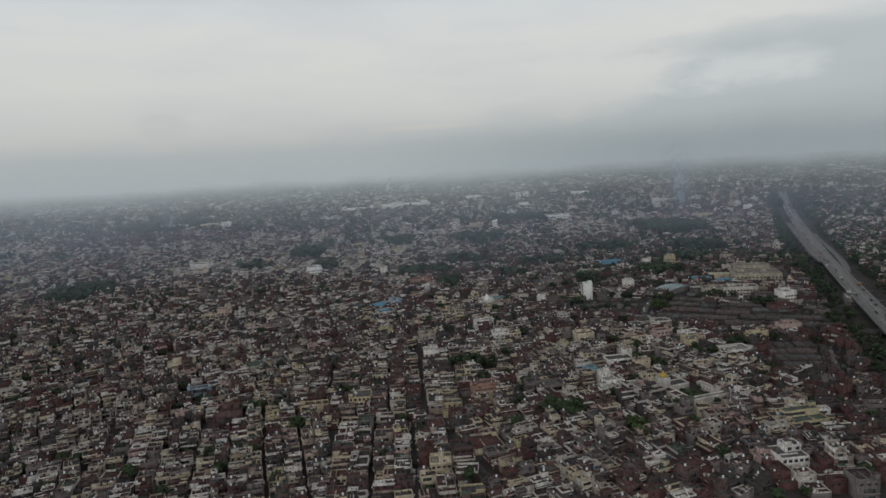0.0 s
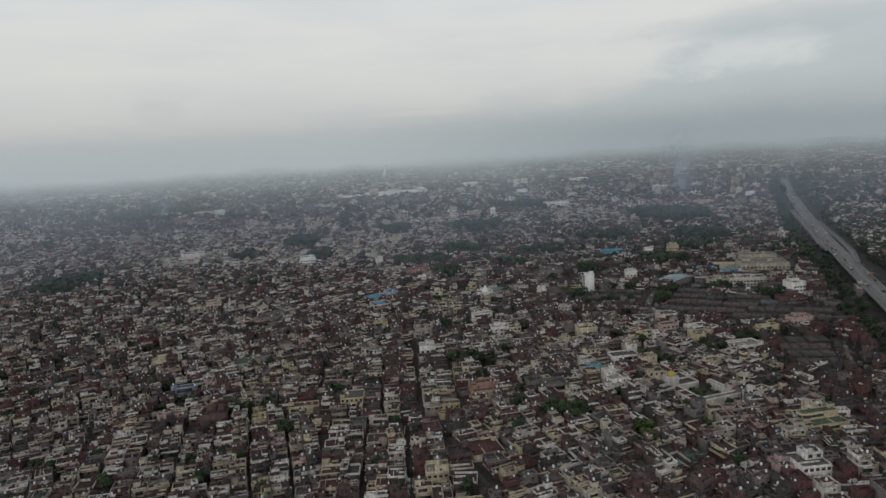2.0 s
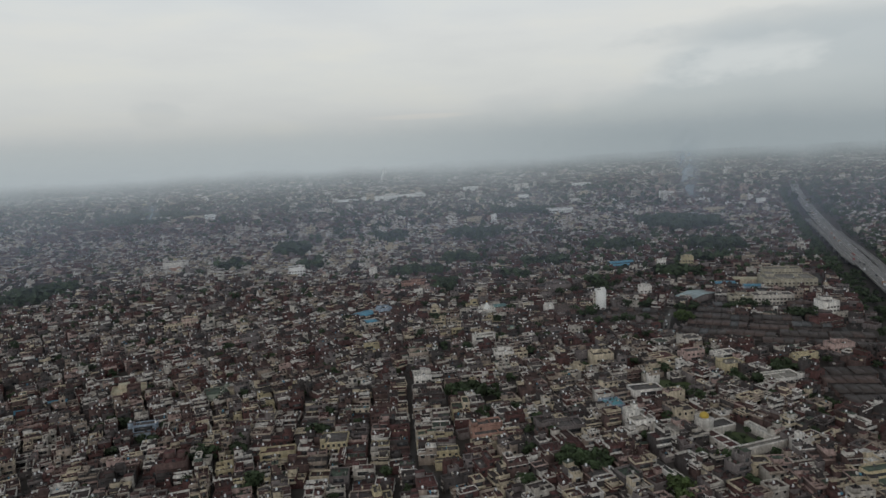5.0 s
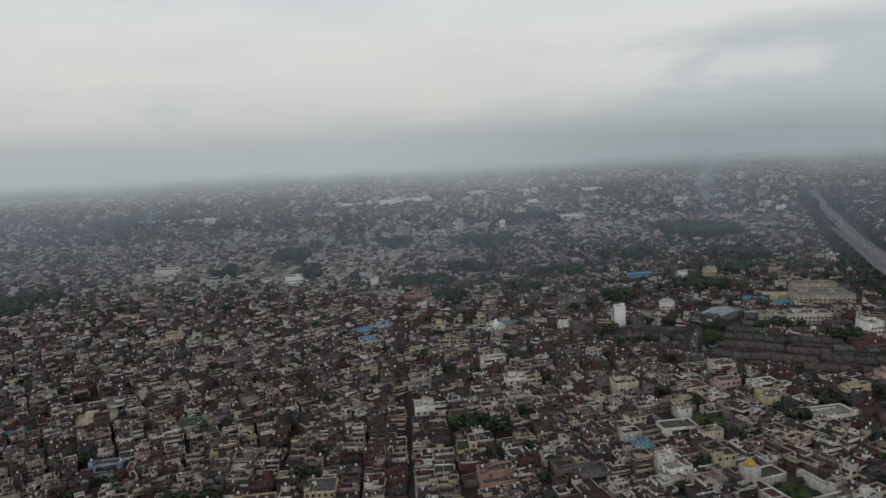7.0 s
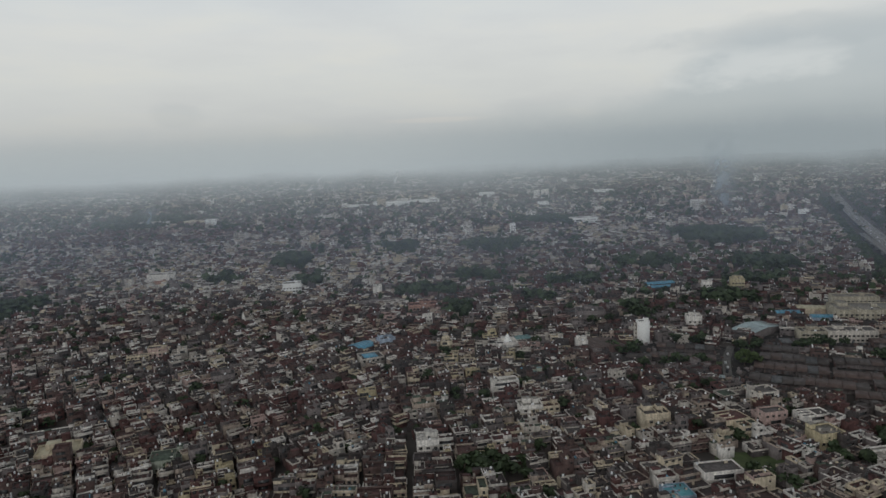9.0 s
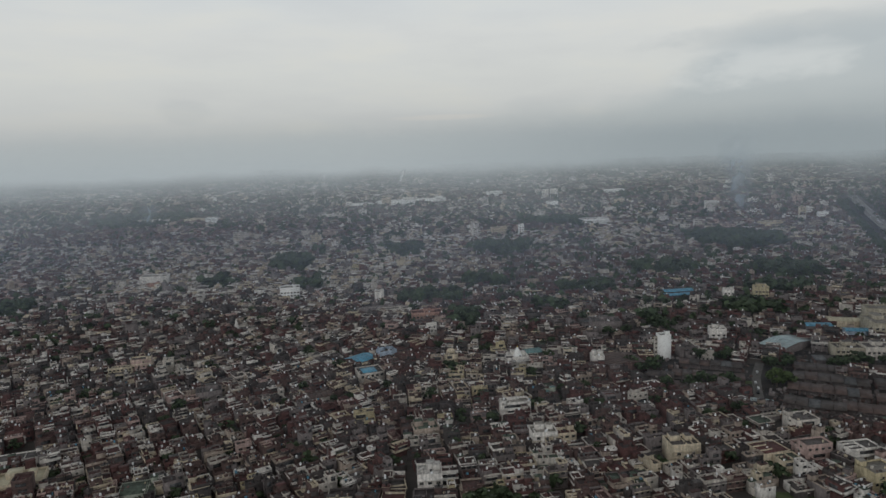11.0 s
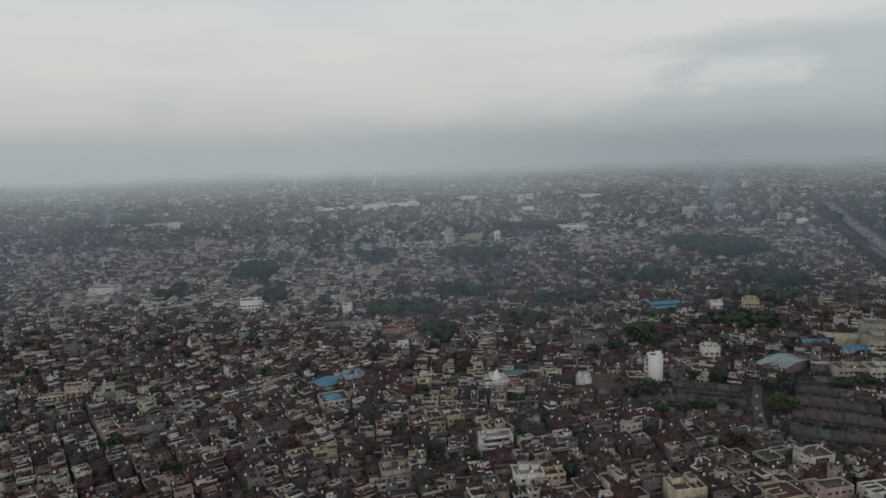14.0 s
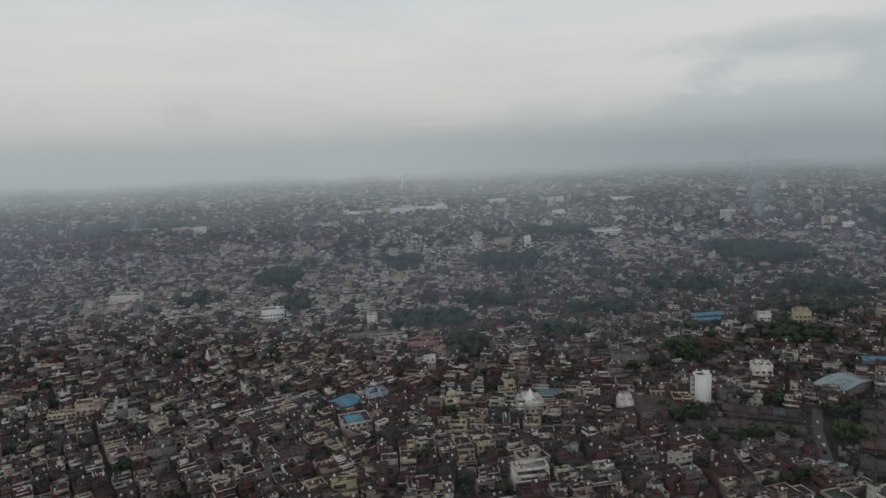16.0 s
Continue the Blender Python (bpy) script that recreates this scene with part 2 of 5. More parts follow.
MATS["truck_orange"] = material("truck_orange", (0.24, 0.13, 0.07), 0.5, 0.1, 1.0, 0.1)
MATS["rubber"] = material("rubber", (0.02, 0.02, 0.02), 0.9, 0.1, 1.0, 0.0, bump=0)
MATS["galvanised"] = material("galvanised", (0.35, 0.36, 0.37), 0.5, 0.1, 1.0, 0.05, metal=0.6)
MATS["dark_earth"] = material("dark_earth", (0.034, 0.030, 0.028), 0.95, 0.4, 0.12, 0.2, (0.06, 0.052, 0.046), island=0.0)
MATS["ground"] = material("ground", (0.058, 0.051, 0.047), 0.95, 0.35, 0.08, 0.15, (0.085, 0.07, 0.055), island=0.0)

# ---- mesh helpers ----
QUADS = ((0, 1, 5, 4), (1, 2, 6, 5), (2, 3, 7, 6), (3, 0, 4, 7), (4, 5, 6, 7))


def quad_mesh(name, verts, quads, slots, mats):
    """A mesh from arrays of corners and four-sided faces, with a material slot for each face."""
    me = bpy.data.meshes.new(name)
    me.vertices.add(len(verts))
    me.vertices.foreach_set("co", np.ascontiguousarray(verts, dtype=np.float32).ravel())
    count = len(quads)
    me.loops.add(count * 4)
    me.loops.foreach_set("vertex_index", np.ascontiguousarray(quads, dtype=np.int32).ravel())
    me.polygons.add(count)
    me.polygons.foreach_set("loop_start", np.arange(0, count * 4, 4, dtype=np.int32))
    me.polygons.foreach_set("material_index", np.ascontiguousarray(slots, dtype=np.int32))
    for m in mats:
        me.materials.append(MATS[m])
    me.update(calc_edges=True)
    me.validate()
    return me


def box_mesh(name, boxes):
    """boxes: rows (cx, cy, turn, x0, x1, y0, y1, z0, z1, side, top): upright boxes, turned about (cx, cy); sides and top have materials."""
    names = sorted({b[9] for b in boxes} | {b[10] for b in boxes})
    slot = {m: i for i, m in enumerate(names)}
    n = np.array([b[:9] for b in boxes], dtype=np.float64)
    s = np.array([slot[b[9]] for b in boxes])
    tp = np.array([slot[b[10]] for b in boxes])
    lx = n[:, [3, 4, 4, 3, 3, 4, 4, 3]]
    ly = n[:, [5, 5, 6, 6, 5, 5, 6, 6]]
    z = n[:, [7, 7, 7, 7, 8, 8, 8, 8]]
    c, q = np.cos(n[:, 2])[:, None], np.sin(n[:, 2])[:, None]
    v = np.stack([n[:, 0:1] + c * lx - q * ly, n[:, 1:2] + q * lx + c * ly, z], -1).reshape(-1, 3)
    f = (np.arange(len(n))[:, None, None] * 8 + np.array(QUADS)[None]).reshape(-1, 4)
    m = np.repeat(s[:, None], 5, 1)
    m[:, 4] = tp
    return quad_mesh(name, v, f, m.ravel(), names)


def ring_rows(rows):
    """rows (cx, cy, turn, x0, x1, y0, y1, z0, z1, wall material, thickness): open walled rings, as corners, quads and material names."""
    n = np.array([q[:9] for q in rows], dtype=np.float64)
    t = np.array([q[10] for q in rows])
    x0, x1, y0, y1, z0, z1 = (n[:, i] for i in range(3, 9))
    out_x, out_y = np.stack([x0, x1, x1, x0], 1), np.stack([y0, y0, y1, y1], 1)
    in_x, in_y = np.stack([x0 + t, x1 - t, x1 - t, x0 + t], 1), np.stack([y0 + t, y0 + t, y1 - t, y1 - t], 1)
    lx, ly = np.concatenate([out_x, out_x, in_x, in_x], 1), np.concatenate([out_y, out_y, in_y, in_y], 1)
    low, up = np.repeat(z0[:, None], 4, 1), np.repeat(z1[:, None], 4, 1)
    z = np.concatenate([low, up, up, low], 1)
    c, s = np.cos(n[:, 2])[:, None], np.sin(n[:, 2])[:, None]
    v = np.stack([n[:, 0:1] + c * lx - s * ly, n[:, 1:2] + s * lx + c * ly, z], -1).reshape(-1, 3)
    one = [(k * 4 + i, k * 4 + (i + 1) % 4, k * 4 + 4 + (i + 1) % 4, k * 4 + 4 + i) for k in range(3) for i in range(4)]
    f = (np.arange(len(n))[:, None, None] * 16 + np.array(one)[None]).reshape(-1, 4)
    return v, f, [q[9] for q in rows]


def ring_mesh(name, rows, inner=True):
    v, f, mats = ring_rows(rows)
    if not inner:
        f = f.reshape(-1, 12, 4)[:, :8].reshape(-1, 4)
    names = sorted(set(mats))
    return quad_mesh(name, v, f, np.repeat([names.index(m) for m in mats], 12 if inner else 8), names)


def tiled_mesh(name, proto, places, mats):
    """The prototype (corners, quads, slots) repeated at places: rows (x, y, z, turn, scale_xy, scale_z)."""
    pv, pf, pm = proto
    p = np.array(places, dtype=np.float64)
    c, s = np.cos(p[:, 3])[:, None], np.sin(p[:, 3])[:, None]
    x = p[:, 0:1] + (c * pv[None, :, 0] - s * pv[None, :, 1]) * p[:, 4:5]
    y = p[:, 1:2] + (s * pv[None, :, 0] + c * pv[None, :, 1]) * p[:, 4:5]
    z = p[:, 2:3] + pv[None, :, 2] * p[:, 5:6]
    v = np.stack([x, y, z], -1).reshape(-1, 3)
    f = (np.arange(len(p))[:, None, None] * len(pv) + pf[None]).reshape(-1, 4)
    return quad_mesh(name, v, f, np.tile(pm, len(p)), mats)


def part(name, mesh, parent, label="", m=None):
    ob = new(name, mesh)
    ob.parent = parent
    if m is not None:
        ob.matrix_basis = m
    return tagged(ob, label)


def tube(r0, r1, z0, z1, sides=8, x=0.0, y=0.0, cap=True):
    """An upright tube as quads, capped by a small inner ring and closed with quads."""
    a = np.arange(sides) * 2 * math.pi / sides
    ring = np.stack([np.cos(a), np.sin(a)], -1)
    v = np.concatenate([np.c_[ring * r0 + (x, y), np.full(sides, z0)], np.c_[ring * r1 + (x, y), np.full(sides, z1)]])
    f = [(i, (i + 1) % sides, sides + (i + 1) % sides, sides + i) for i in range(sides)]
    if cap:
        f += [(sides + i, sides + i + 1, sides + sides - 2 - i, sides + sides - 1 - i) for i in range(sides // 2 - 1)]
    return v, np.array(f)


def join(pieces):
    """pieces: (verts, quads, slot) joined into one prototype."""
    vs, fs, ms, at = [], [], [], 0
    for v, f, m in pieces:
        vs.append(v)
        fs.append(f + at)
        ms.append(np.full(len(f), m))
        at += len(v)
    return np.concatenate(vs), np.concatenate(fs), np.concatenate(ms)


TANK = join([(*tube(0.48, 0.48, 0.0, 0.95), 0), (*tube(0.48, 0.18, 0.95, 1.2), 0), (*tube(0.19, 0.19, 1.18, 1.28), 0)])
SMALL_TANK = join([(*tube(0.50, 0.50, 0.0, 0.95, 6, cap=False), 0), (*tube(0.50, 0.18, 0.95, 1.2, 6), 0)])
tank_white = quad_mesh("water_tank_white", *TANK, ["white_plastic"])
tank_black = quad_mesh("water_tank_black", *TANK, ["black_plastic"])


def window_proto(w, h):
    """A recess-framed window with a sunshade slab, its back on y = 0, looking along -y."""
    rows = [(0, 0, 0, -w / 2, w / 2, -0.03, 0.02, 0, h, "window_glass", "window_glass"),
            (0, 0, 0, -w / 2 - 0.08, -w / 2, -0.10, 0.02, -0.08, h, "window_frame", "window_frame"),
            (0, 0, 0, w / 2, w / 2 + 0.08, -0.10, 0.02, -0.08, h, "window_frame", "window_frame"),
            (0, 0, 0, -0.03, 0.03, -0.06, 0.02, 0, h, "window_frame", "window_frame"),
            (0, 0, 0, -w / 2 - 0.25, w / 2 + 0.25, -0.50, 0.02, h + 0.05, h + 0.15, "old_white_paint", "old_white_paint")]
    return box_mesh("window", rows)


window_meshes = [window_proto(1.1, 1.25), window_proto(1.7, 1.35), window_proto(2.5, 2.2)]
door_mesh = box_mesh("door", [(0, 0, 0, -0.55, 0.55, -0.04, 0.02, 0, 2.1, "wooden_door", "wooden_door"),
                              (0, 0, 0, -0.65, -0.55, -0.08, 0.02, 0, 2.2, "window_frame", "window_frame"),
                              (0, 0, 0, 0.55, 0.65, -0.08, 0.02, 0, 2.2, "window_frame", "window_frame"),
                              (0, 0, 0, -0.9, 0.9, -0.7, 0.02, 2.25, 2.37, "old_white_paint", "old_white_paint")])

# ---- the large structure: ground, haze ----
ground_bm = bmesh.new()
bmesh.ops.create_grid(ground_bm, x_segments=60, y_segments=60, size=6000)
ground_mesh = bpy.data.meshes.new("ground")
ground_bm.to_mesh(ground_mesh)
ground_mesh.materials.append(MATS["ground"])
tagged(new("ground", ground_mesh), "dark earth and tarmac ground under the city", "ground", kind="structure")


def haze_material(name, most, low, high, top, glow=None, full=128, far=1000):
    """Stand-in for air haze, thickening from `low` to `high` metres and clearing towards `top`: tinted and sky-lit, or
    self-glowing where `glow` is given.
    """
    m = bpy.data.materials.new(name)
    m.use_nodes = True
    n, l = m.node_tree.nodes, m.node_tree.links
    n.clear()
    tc, sp = n.new("ShaderNodeTexCoord"), n.new("ShaderNodeSeparateXYZ")
    l.new(tc.outputs["Object"], sp.inputs[0])
    ns = n.new("ShaderNodeTexNoise")
    ns.inputs["Scale"].default_value, ns.inputs["Detail"].default_value = 0.004, 3
    l.new(tc.outputs["Object"], ns.inputs["Vector"])
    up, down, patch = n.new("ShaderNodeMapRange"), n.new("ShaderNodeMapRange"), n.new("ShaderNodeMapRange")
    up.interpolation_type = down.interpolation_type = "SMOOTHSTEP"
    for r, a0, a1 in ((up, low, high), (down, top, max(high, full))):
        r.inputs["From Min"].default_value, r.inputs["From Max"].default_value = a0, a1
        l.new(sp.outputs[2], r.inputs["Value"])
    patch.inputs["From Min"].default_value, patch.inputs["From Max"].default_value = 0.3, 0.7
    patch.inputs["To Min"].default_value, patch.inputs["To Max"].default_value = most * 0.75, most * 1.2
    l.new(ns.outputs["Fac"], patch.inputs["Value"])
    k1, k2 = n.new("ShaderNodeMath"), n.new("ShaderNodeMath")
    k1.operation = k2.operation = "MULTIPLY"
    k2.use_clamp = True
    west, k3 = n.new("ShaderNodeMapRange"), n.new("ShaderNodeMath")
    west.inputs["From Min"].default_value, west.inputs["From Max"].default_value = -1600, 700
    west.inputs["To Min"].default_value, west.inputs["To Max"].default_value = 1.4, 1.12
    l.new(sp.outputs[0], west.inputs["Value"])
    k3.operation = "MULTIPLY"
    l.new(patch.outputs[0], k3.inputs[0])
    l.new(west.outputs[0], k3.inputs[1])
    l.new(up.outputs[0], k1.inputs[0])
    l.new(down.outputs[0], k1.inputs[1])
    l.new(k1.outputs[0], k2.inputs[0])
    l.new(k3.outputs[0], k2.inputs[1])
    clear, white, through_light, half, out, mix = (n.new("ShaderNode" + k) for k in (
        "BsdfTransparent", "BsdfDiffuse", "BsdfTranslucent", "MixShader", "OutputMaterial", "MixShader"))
    # the blue of hazy distance is put into the sheet's own colour
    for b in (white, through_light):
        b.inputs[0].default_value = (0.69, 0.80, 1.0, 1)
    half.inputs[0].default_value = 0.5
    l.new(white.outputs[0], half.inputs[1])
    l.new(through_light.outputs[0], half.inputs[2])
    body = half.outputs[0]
    # far sheets glow in a fixed haze colour instead of catching sky light
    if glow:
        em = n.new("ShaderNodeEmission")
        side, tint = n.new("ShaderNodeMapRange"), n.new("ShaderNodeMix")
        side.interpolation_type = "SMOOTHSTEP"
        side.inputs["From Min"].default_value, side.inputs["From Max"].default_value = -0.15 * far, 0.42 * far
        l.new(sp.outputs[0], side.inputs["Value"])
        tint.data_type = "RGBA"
        tint.inputs[6].default_value, tint.inputs[7].default_value = (*glow, 1), (*HAZE_GLOW_EAST, 1)
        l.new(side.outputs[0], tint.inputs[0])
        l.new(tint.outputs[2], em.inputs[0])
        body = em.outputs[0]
    l.new(k2.outputs[0], mix.inputs[0])
    l.new(clear.outputs[0], mix.inputs[1])
    l.new(body, mix.inputs[2])
    l.new(mix.outputs[0], out.inputs[0])
    return m


def haze_sheet(name, y, top, most, low, high, glow=None, full=128):
    bm = bmesh.new()
    half = y * 0.75 + 300
    cuts = 12
    vs = []
    for i in range(cuts + 1):
        x = -half + 2 * half * i / cuts
        yy = y + min(80, 0.05 * y) * math.sin(i * 1.7)
        vs.append((bm.verts.new((x, yy, 0.5)), bm.verts.new((x, yy, top))))
    for p, q in zip(vs, vs[1:]):
        bm.faces.new((p[0], q[0], q[1], p[1]))
    me = bpy.data.meshes.new(name)
    bm.to_mesh(me)
    me.materials.append(haze_material(name, most, low, high, top, glow, full, y))
    ob = tagged(new(name, me), "upright veil standing in for haze over the city", "haze", kind="structure")
    ob.visible_shadow = False
    return ob


# added veils put haze over the city; from y = 1200 on they glow
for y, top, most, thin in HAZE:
    haze_sheet("backdrop_haze", y, top, most, 0, 60, None if y < 1200 else (0.382, 0.432, 0.458) if y < 2500 else HAZE_GLOW, thin)
# glowing backdrop that paints the last haze up to the horizon
haze_sheet("backdrop_distance", BACK_Y, 360, 1.1, -30, 4, HAZE_GLOW, 20)

# ---- the plan of the city ----
rng = random.Random(11)
LANES = [([(-3, 300), (-1, 350), (2, 408), (7, 476), (8, 540)], 1.7), ([(-182, 717), (-122, 620)], 1.8), ([(-156, 727), (-90, 618)], 1.8), ([(200, 630), (208, 650), (217, 671), (232, 697)], 2.8),
         ([(9, 448), (22, 410), (31, 373), (38, 345)], 1.5), ([(242, 404), (286, 497), (308, 561), (333, 624), (384, 728), (440, 835)], 2.0), ([(116, 448), (130, 389), (136, 355)], 1.4)]
YARD_ROAD = LANES[3][0]


def road_x(y):
    """The motorway's centre line, a slight curve towards the east."""
    k = (y - 1000) / 1000
    return 42.7 * k * k + 472.7 * k + 565.2



def from_line(x, y, a, b):
    dx, dy = b[0] - a[0], b[1] - a[1]
    k = max(0.0, min(1.0, ((x - a[0]) * dx + (y - a[1]) * dy) / (dx * dx + dy * dy)))
    return math.hypot(x - a[0] - k * dx, y - a[1] - k * dy)


def road_across(y):
    """The unit vector across the motorway, towards the east."""
    return Vector((1.0, -(road_x(y + 1) - road_x(y)))).normalized()


def road_side(x, y):
    """Metres to the right (east) of the motorway's centre line."""
    return (x - road_x(y)) * road_across(y).x


# groves: x, y, half-length across, half-length along
GROVES = [(14, 912, 34, 30), (46, 830, 15, 26), (112, 1190, 44, 48), (-18, 1196, 24, 48), (-158, 1122, 25, 48), (-112, 980, 14, 24),
          (43, 522, 18, 12), (86, 428, 13, 10), (-405, 900, 34, 55), (225, 656, 6, 8), (-590, 1720, 100, 120), 
          (-100, 462, 5, 11), (-83, 470, 4, 11), (196, 800, 9, 24), (236, 530, 9, 8), (118, 395, 6, 6), (206, 515, 12, 7),
          (290, 830, 22, 24), (346, 900, 30, 16), (400, 980, 36, 36), (280, 1010, 40, 22), (170, 930, 28, 18), (-42, 480, 5, 4), (-66, 425, 6, 5),
          (238, 1470, 60, 45), (440, 1200, 66, 70), (-220, 1010, 20, 18), (150, 770, 5, 5), (288, 684, 20, 6), (318, 650, 13, 7), (120, 860, 18, 12), (70, 970, 24, 16), (190, 658, 16, 2.5), (205, 703, 14, 4), (238, 690, 10, 6), (150, 690, 10, 6)]
# open dark yards with sheds: x, y, half sizes, turn in degrees
YARDS = [(205, 672, 56, 30, -27), (294, 606, 46, 44, -14), (300, 690, 50, 24, -9), (226, 622, 26, 20, -30), (268, 496, 27, 34, -24)]
BLOCKED = []  # x, y, radius of the landmarks


def in_grove(x, y):
    return any(((x - a) / w) ** 2 + ((y - b) / l) ** 2 < 1 for a, b, w, l in GROVES)


def in_yard(x, y):
    for a, b, w, l, turn in YARDS:
        c, s = math.cos(radians(turn)), math.sin(radians(turn))
        u, v = (x - a) * c + (y - b) * s, -(x - a) * s + (y - b) * c
        if abs(u) < w and abs(v) < l:
            return True
    return False


def free(x, y, r):
    side = road_side(x, y)
    if -30 - r < side < 30 + r and y < 1780:
        return False
    if in_yard(x, y) or in_grove(x, y):
        return False
    if from_line(x, y, YARD_ROAD[0], YARD_ROAD[-1]) < 4.0 + r:
        return False
    for line, half in LANES[4:]:
        if any(from_line(x, y, a, b) < half + r * 0.45 for a, b in zip(line, line[1:])):
            return False
    return all((x - a) ** 2 + (y - b) ** 2 > (c + r * 0.75) ** 2 for a, b, c in BLOCKED)


CREAM = "old_white_paint cream_paint yellow_paint beige_paint grey_plaster grey_plaster brown_plaster brown_plaster red_brick red_brick red_brick dark_plaster dark_plaster brown_plaster dark_plaster dark_plaster".split()
GREY = "old_white_paint beige_paint grey_plaster grey_plaster brown_plaster brown_plaster brown_plaster red_brick red_brick red_brick dark_plaster dark_plaster dark_plaster dark_plaster pink_paint".split()
BRIGHT = "white_paint old_white_paint cream_paint beige_paint grey_plaster grey_plaster dark_plaster brown_plaster brown_plaster brown_plaster dark_plaster red_brick red_brick dark_plaster".split()
FAR = "white_paint old_white_paint old_white_paint cream_paint beige_paint old_white_paint grey_plaster grey_plaster brown_plaster red_brick dark_plaster dark_plaster".split()
DARK = "brown_plaster red_brick dark_plaster dark_plaster dark_plaster red_brick brown_plaster grey_plaster".split()
OLD = "brown_plaster red_brick red_brick brown_plaster dark_plaster dark_plaster grey_plaster grey_plaster red_brick beige_paint old_white_paint".split()
TRIMS = "white_paint white_paint old_white_paint old_white_paint cream_paint cream_paint beige_paint white_paint grey_plaster pink_paint".split()
ROOF_NEAR = "dark_grey_terrace dark_grey_terrace brown_terrace brown_terrace brown_terrace red_brick_terrace red_brick_terrace grey_terrace green_terrace".split()
ROOF_RED = "red_brick_terrace red_brick_terrace red_brick_terrace brown_terrace brown_terrace dark_grey_terrace grey_terrace".split()
ROOF_PALE = "dark_grey_terrace dark_grey_terrace grey_terrace brown_terrace pale_terrace tin_roof".split()
# districts: x, y, lanes' direction in degrees, wall tones, roof tones
DISTRICTS = [(-15.4, 383.6, 91.4, CREAM, ROOF_NEAR), (-8.4, 492.8, 91.4, CREAM, ROOF_NEAR), (95.2, 382.2, 107.9, BRIGHT, ROOF_NEAR), (179.2, 371, 90.0, BRIGHT, ROOF_NEAR),
             (135.8, 480.2, 102.5, BRIGHT, ROOF_NEAR), (226.8, 488.6, 114.4, BRIGHT, ROOF_NEAR), (-112, 406, 102.5, CREAM, ROOF_NEAR), (-154, 495.6, 111.9, CREAM, ROOF_RED),
             (-210, 436.8, 114.4, GREY, ROOF_RED), (-264.6, 557.2, 119.5, GREY, ROOF_NEAR), (-140, 614.6, 121.3, GREY, ROOF_RED), (-57.4, 613.2, 120.7, OLD, ROOF_RED),
             (39.2, 610.4, 98.4, CREAM, ROOF_NEAR), (121.8, 609, 103.9, CREAM, ROOF_NEAR), (-30.8, 711.2, 126.6, OLD, ROOF_RED), (79.8, 728, 81.6, CREAM, ROOF_NEAR),
             (-250.6, 705.6, 117.0, GREY, ROOF_NEAR), (-155.4, 792.4, 131.2, GREY, ROOF_PALE), (-4.2, 817.6, 69.5, CREAM, ROOF_NEAR), (147, 814.8, 103.9, OLD, ROOF_NEAR),
             (-361.2, 835.8, 109.2, GREY, ROOF_NEAR), (298.2, 802.2, 63.0, OLD, ROOF_NEAR), (-86.8, 928.2, 76.1, BRIGHT, ROOF_PALE), (77, 1002.4, 97.0, CREAM, ROOF_PALE)]
far_rng = random.Random(5)
for i in range(110):
    y = far_rng.uniform(960, 4500)
    x = far_rng.uniform(-0.7, 0.7) * y
    tone = (CREAM if abs(x) < 300 and y < 1500 else GREY) if x < 330 else OLD
    DISTRICTS.append((x, y, far_rng.uniform(60, 125), tone, far_rng.choice((ROOF_NEAR, ROOF_PALE, ROOF_NEAR))))
seeds = np.array([d[:2] for d in DISTRICTS])


def district_at(xs, ys):
    bend = 18 * np.sin(xs * 0.036) + 15 * np.sin(ys * 0.031)
    return np.argmin((xs[:, None] + bend[:, None] - seeds[None, :, 0]) ** 2 + (ys[:, None] - seeds[None, :, 1]) ** 2, 1)


def plots(index, near, far, step):
    """House plots (x, y, turn, width, depth) of one district: rows back to back along lanes. step: the plots' size against the nearest ones'."""
    sx, sy, angle = DISTRICTS[index][:3]
    r = random.Random(100 + index)
    reach = 270 if sy < 960 else 0.24 * sy + 120
    v = np.array([math.cos(radians(angle)), math.sin(radians(angle))])
    u = np.array([v[1], -v[0]])
    found = []
    lane_at = {0: (0, 350), 1: (6, 460), 6: (-36, 370), 10: (-152, 668), 11: (-123, 672)}.get(index)
    start = float(np.dot(np.array(lane_at) - (sx, sy), u)) if lane_at else r.uniform(-8, 8)
    for way in (1, -1):
        at = start + way * (1.9 if lane_at else 0.8) * step
        while abs(at) < reach + abs(start):
            for row in range(2):
                depth = r.uniform(7.0, 10.5) * step
                centre = at + way * depth / 2
                at += way * depth
                along, run = -reach + r.uniform(0, 8), 0.0
                while along < reach:
                    w = r.choice((4.0, 4.6, 5.2, 5.8, 6.6, 7.6, 9.6)) * step * r.uniform(0.9, 1.1)
                    run += w
                    p = u * (centre + r.uniform(-0.7, 0.7) * step) + v * (along + w / 2) + (sx, sy)
                    if not lane_at:
                        p = p + u * (5.0 * math.sin(along * 0.031 + index) + 2.2 * math.sin(along * 0.083 + 2 * index)) * step
                    face = angle + (180 if (row == 0) == (way == 1) else 0)
                    found.append((p[0], p[1], radians(face + r.gauss(0, 3.5)), w, depth))
                    along += w + (r.uniform(0, 0.3) if r.random() > 0.1 else r.uniform(0.8, 2.5))
                    if run > 70 * step:
                        along, run = along + r.uniform(2, 3) * step, 0.0
            at += way * r.choice((1.3, 2.0, 2.8)) * step
    f = np.array(found)
    keep = (district_at(f[:, 0], f[:, 1]) == index) & (f[:, 1] > near) & (f[:, 1] <= far) & (np.abs(f[:, 0] - 11) < 0.69 * (f[:, 1] - 59) + 46)
    return [tuple(q) for q in f[keep]]


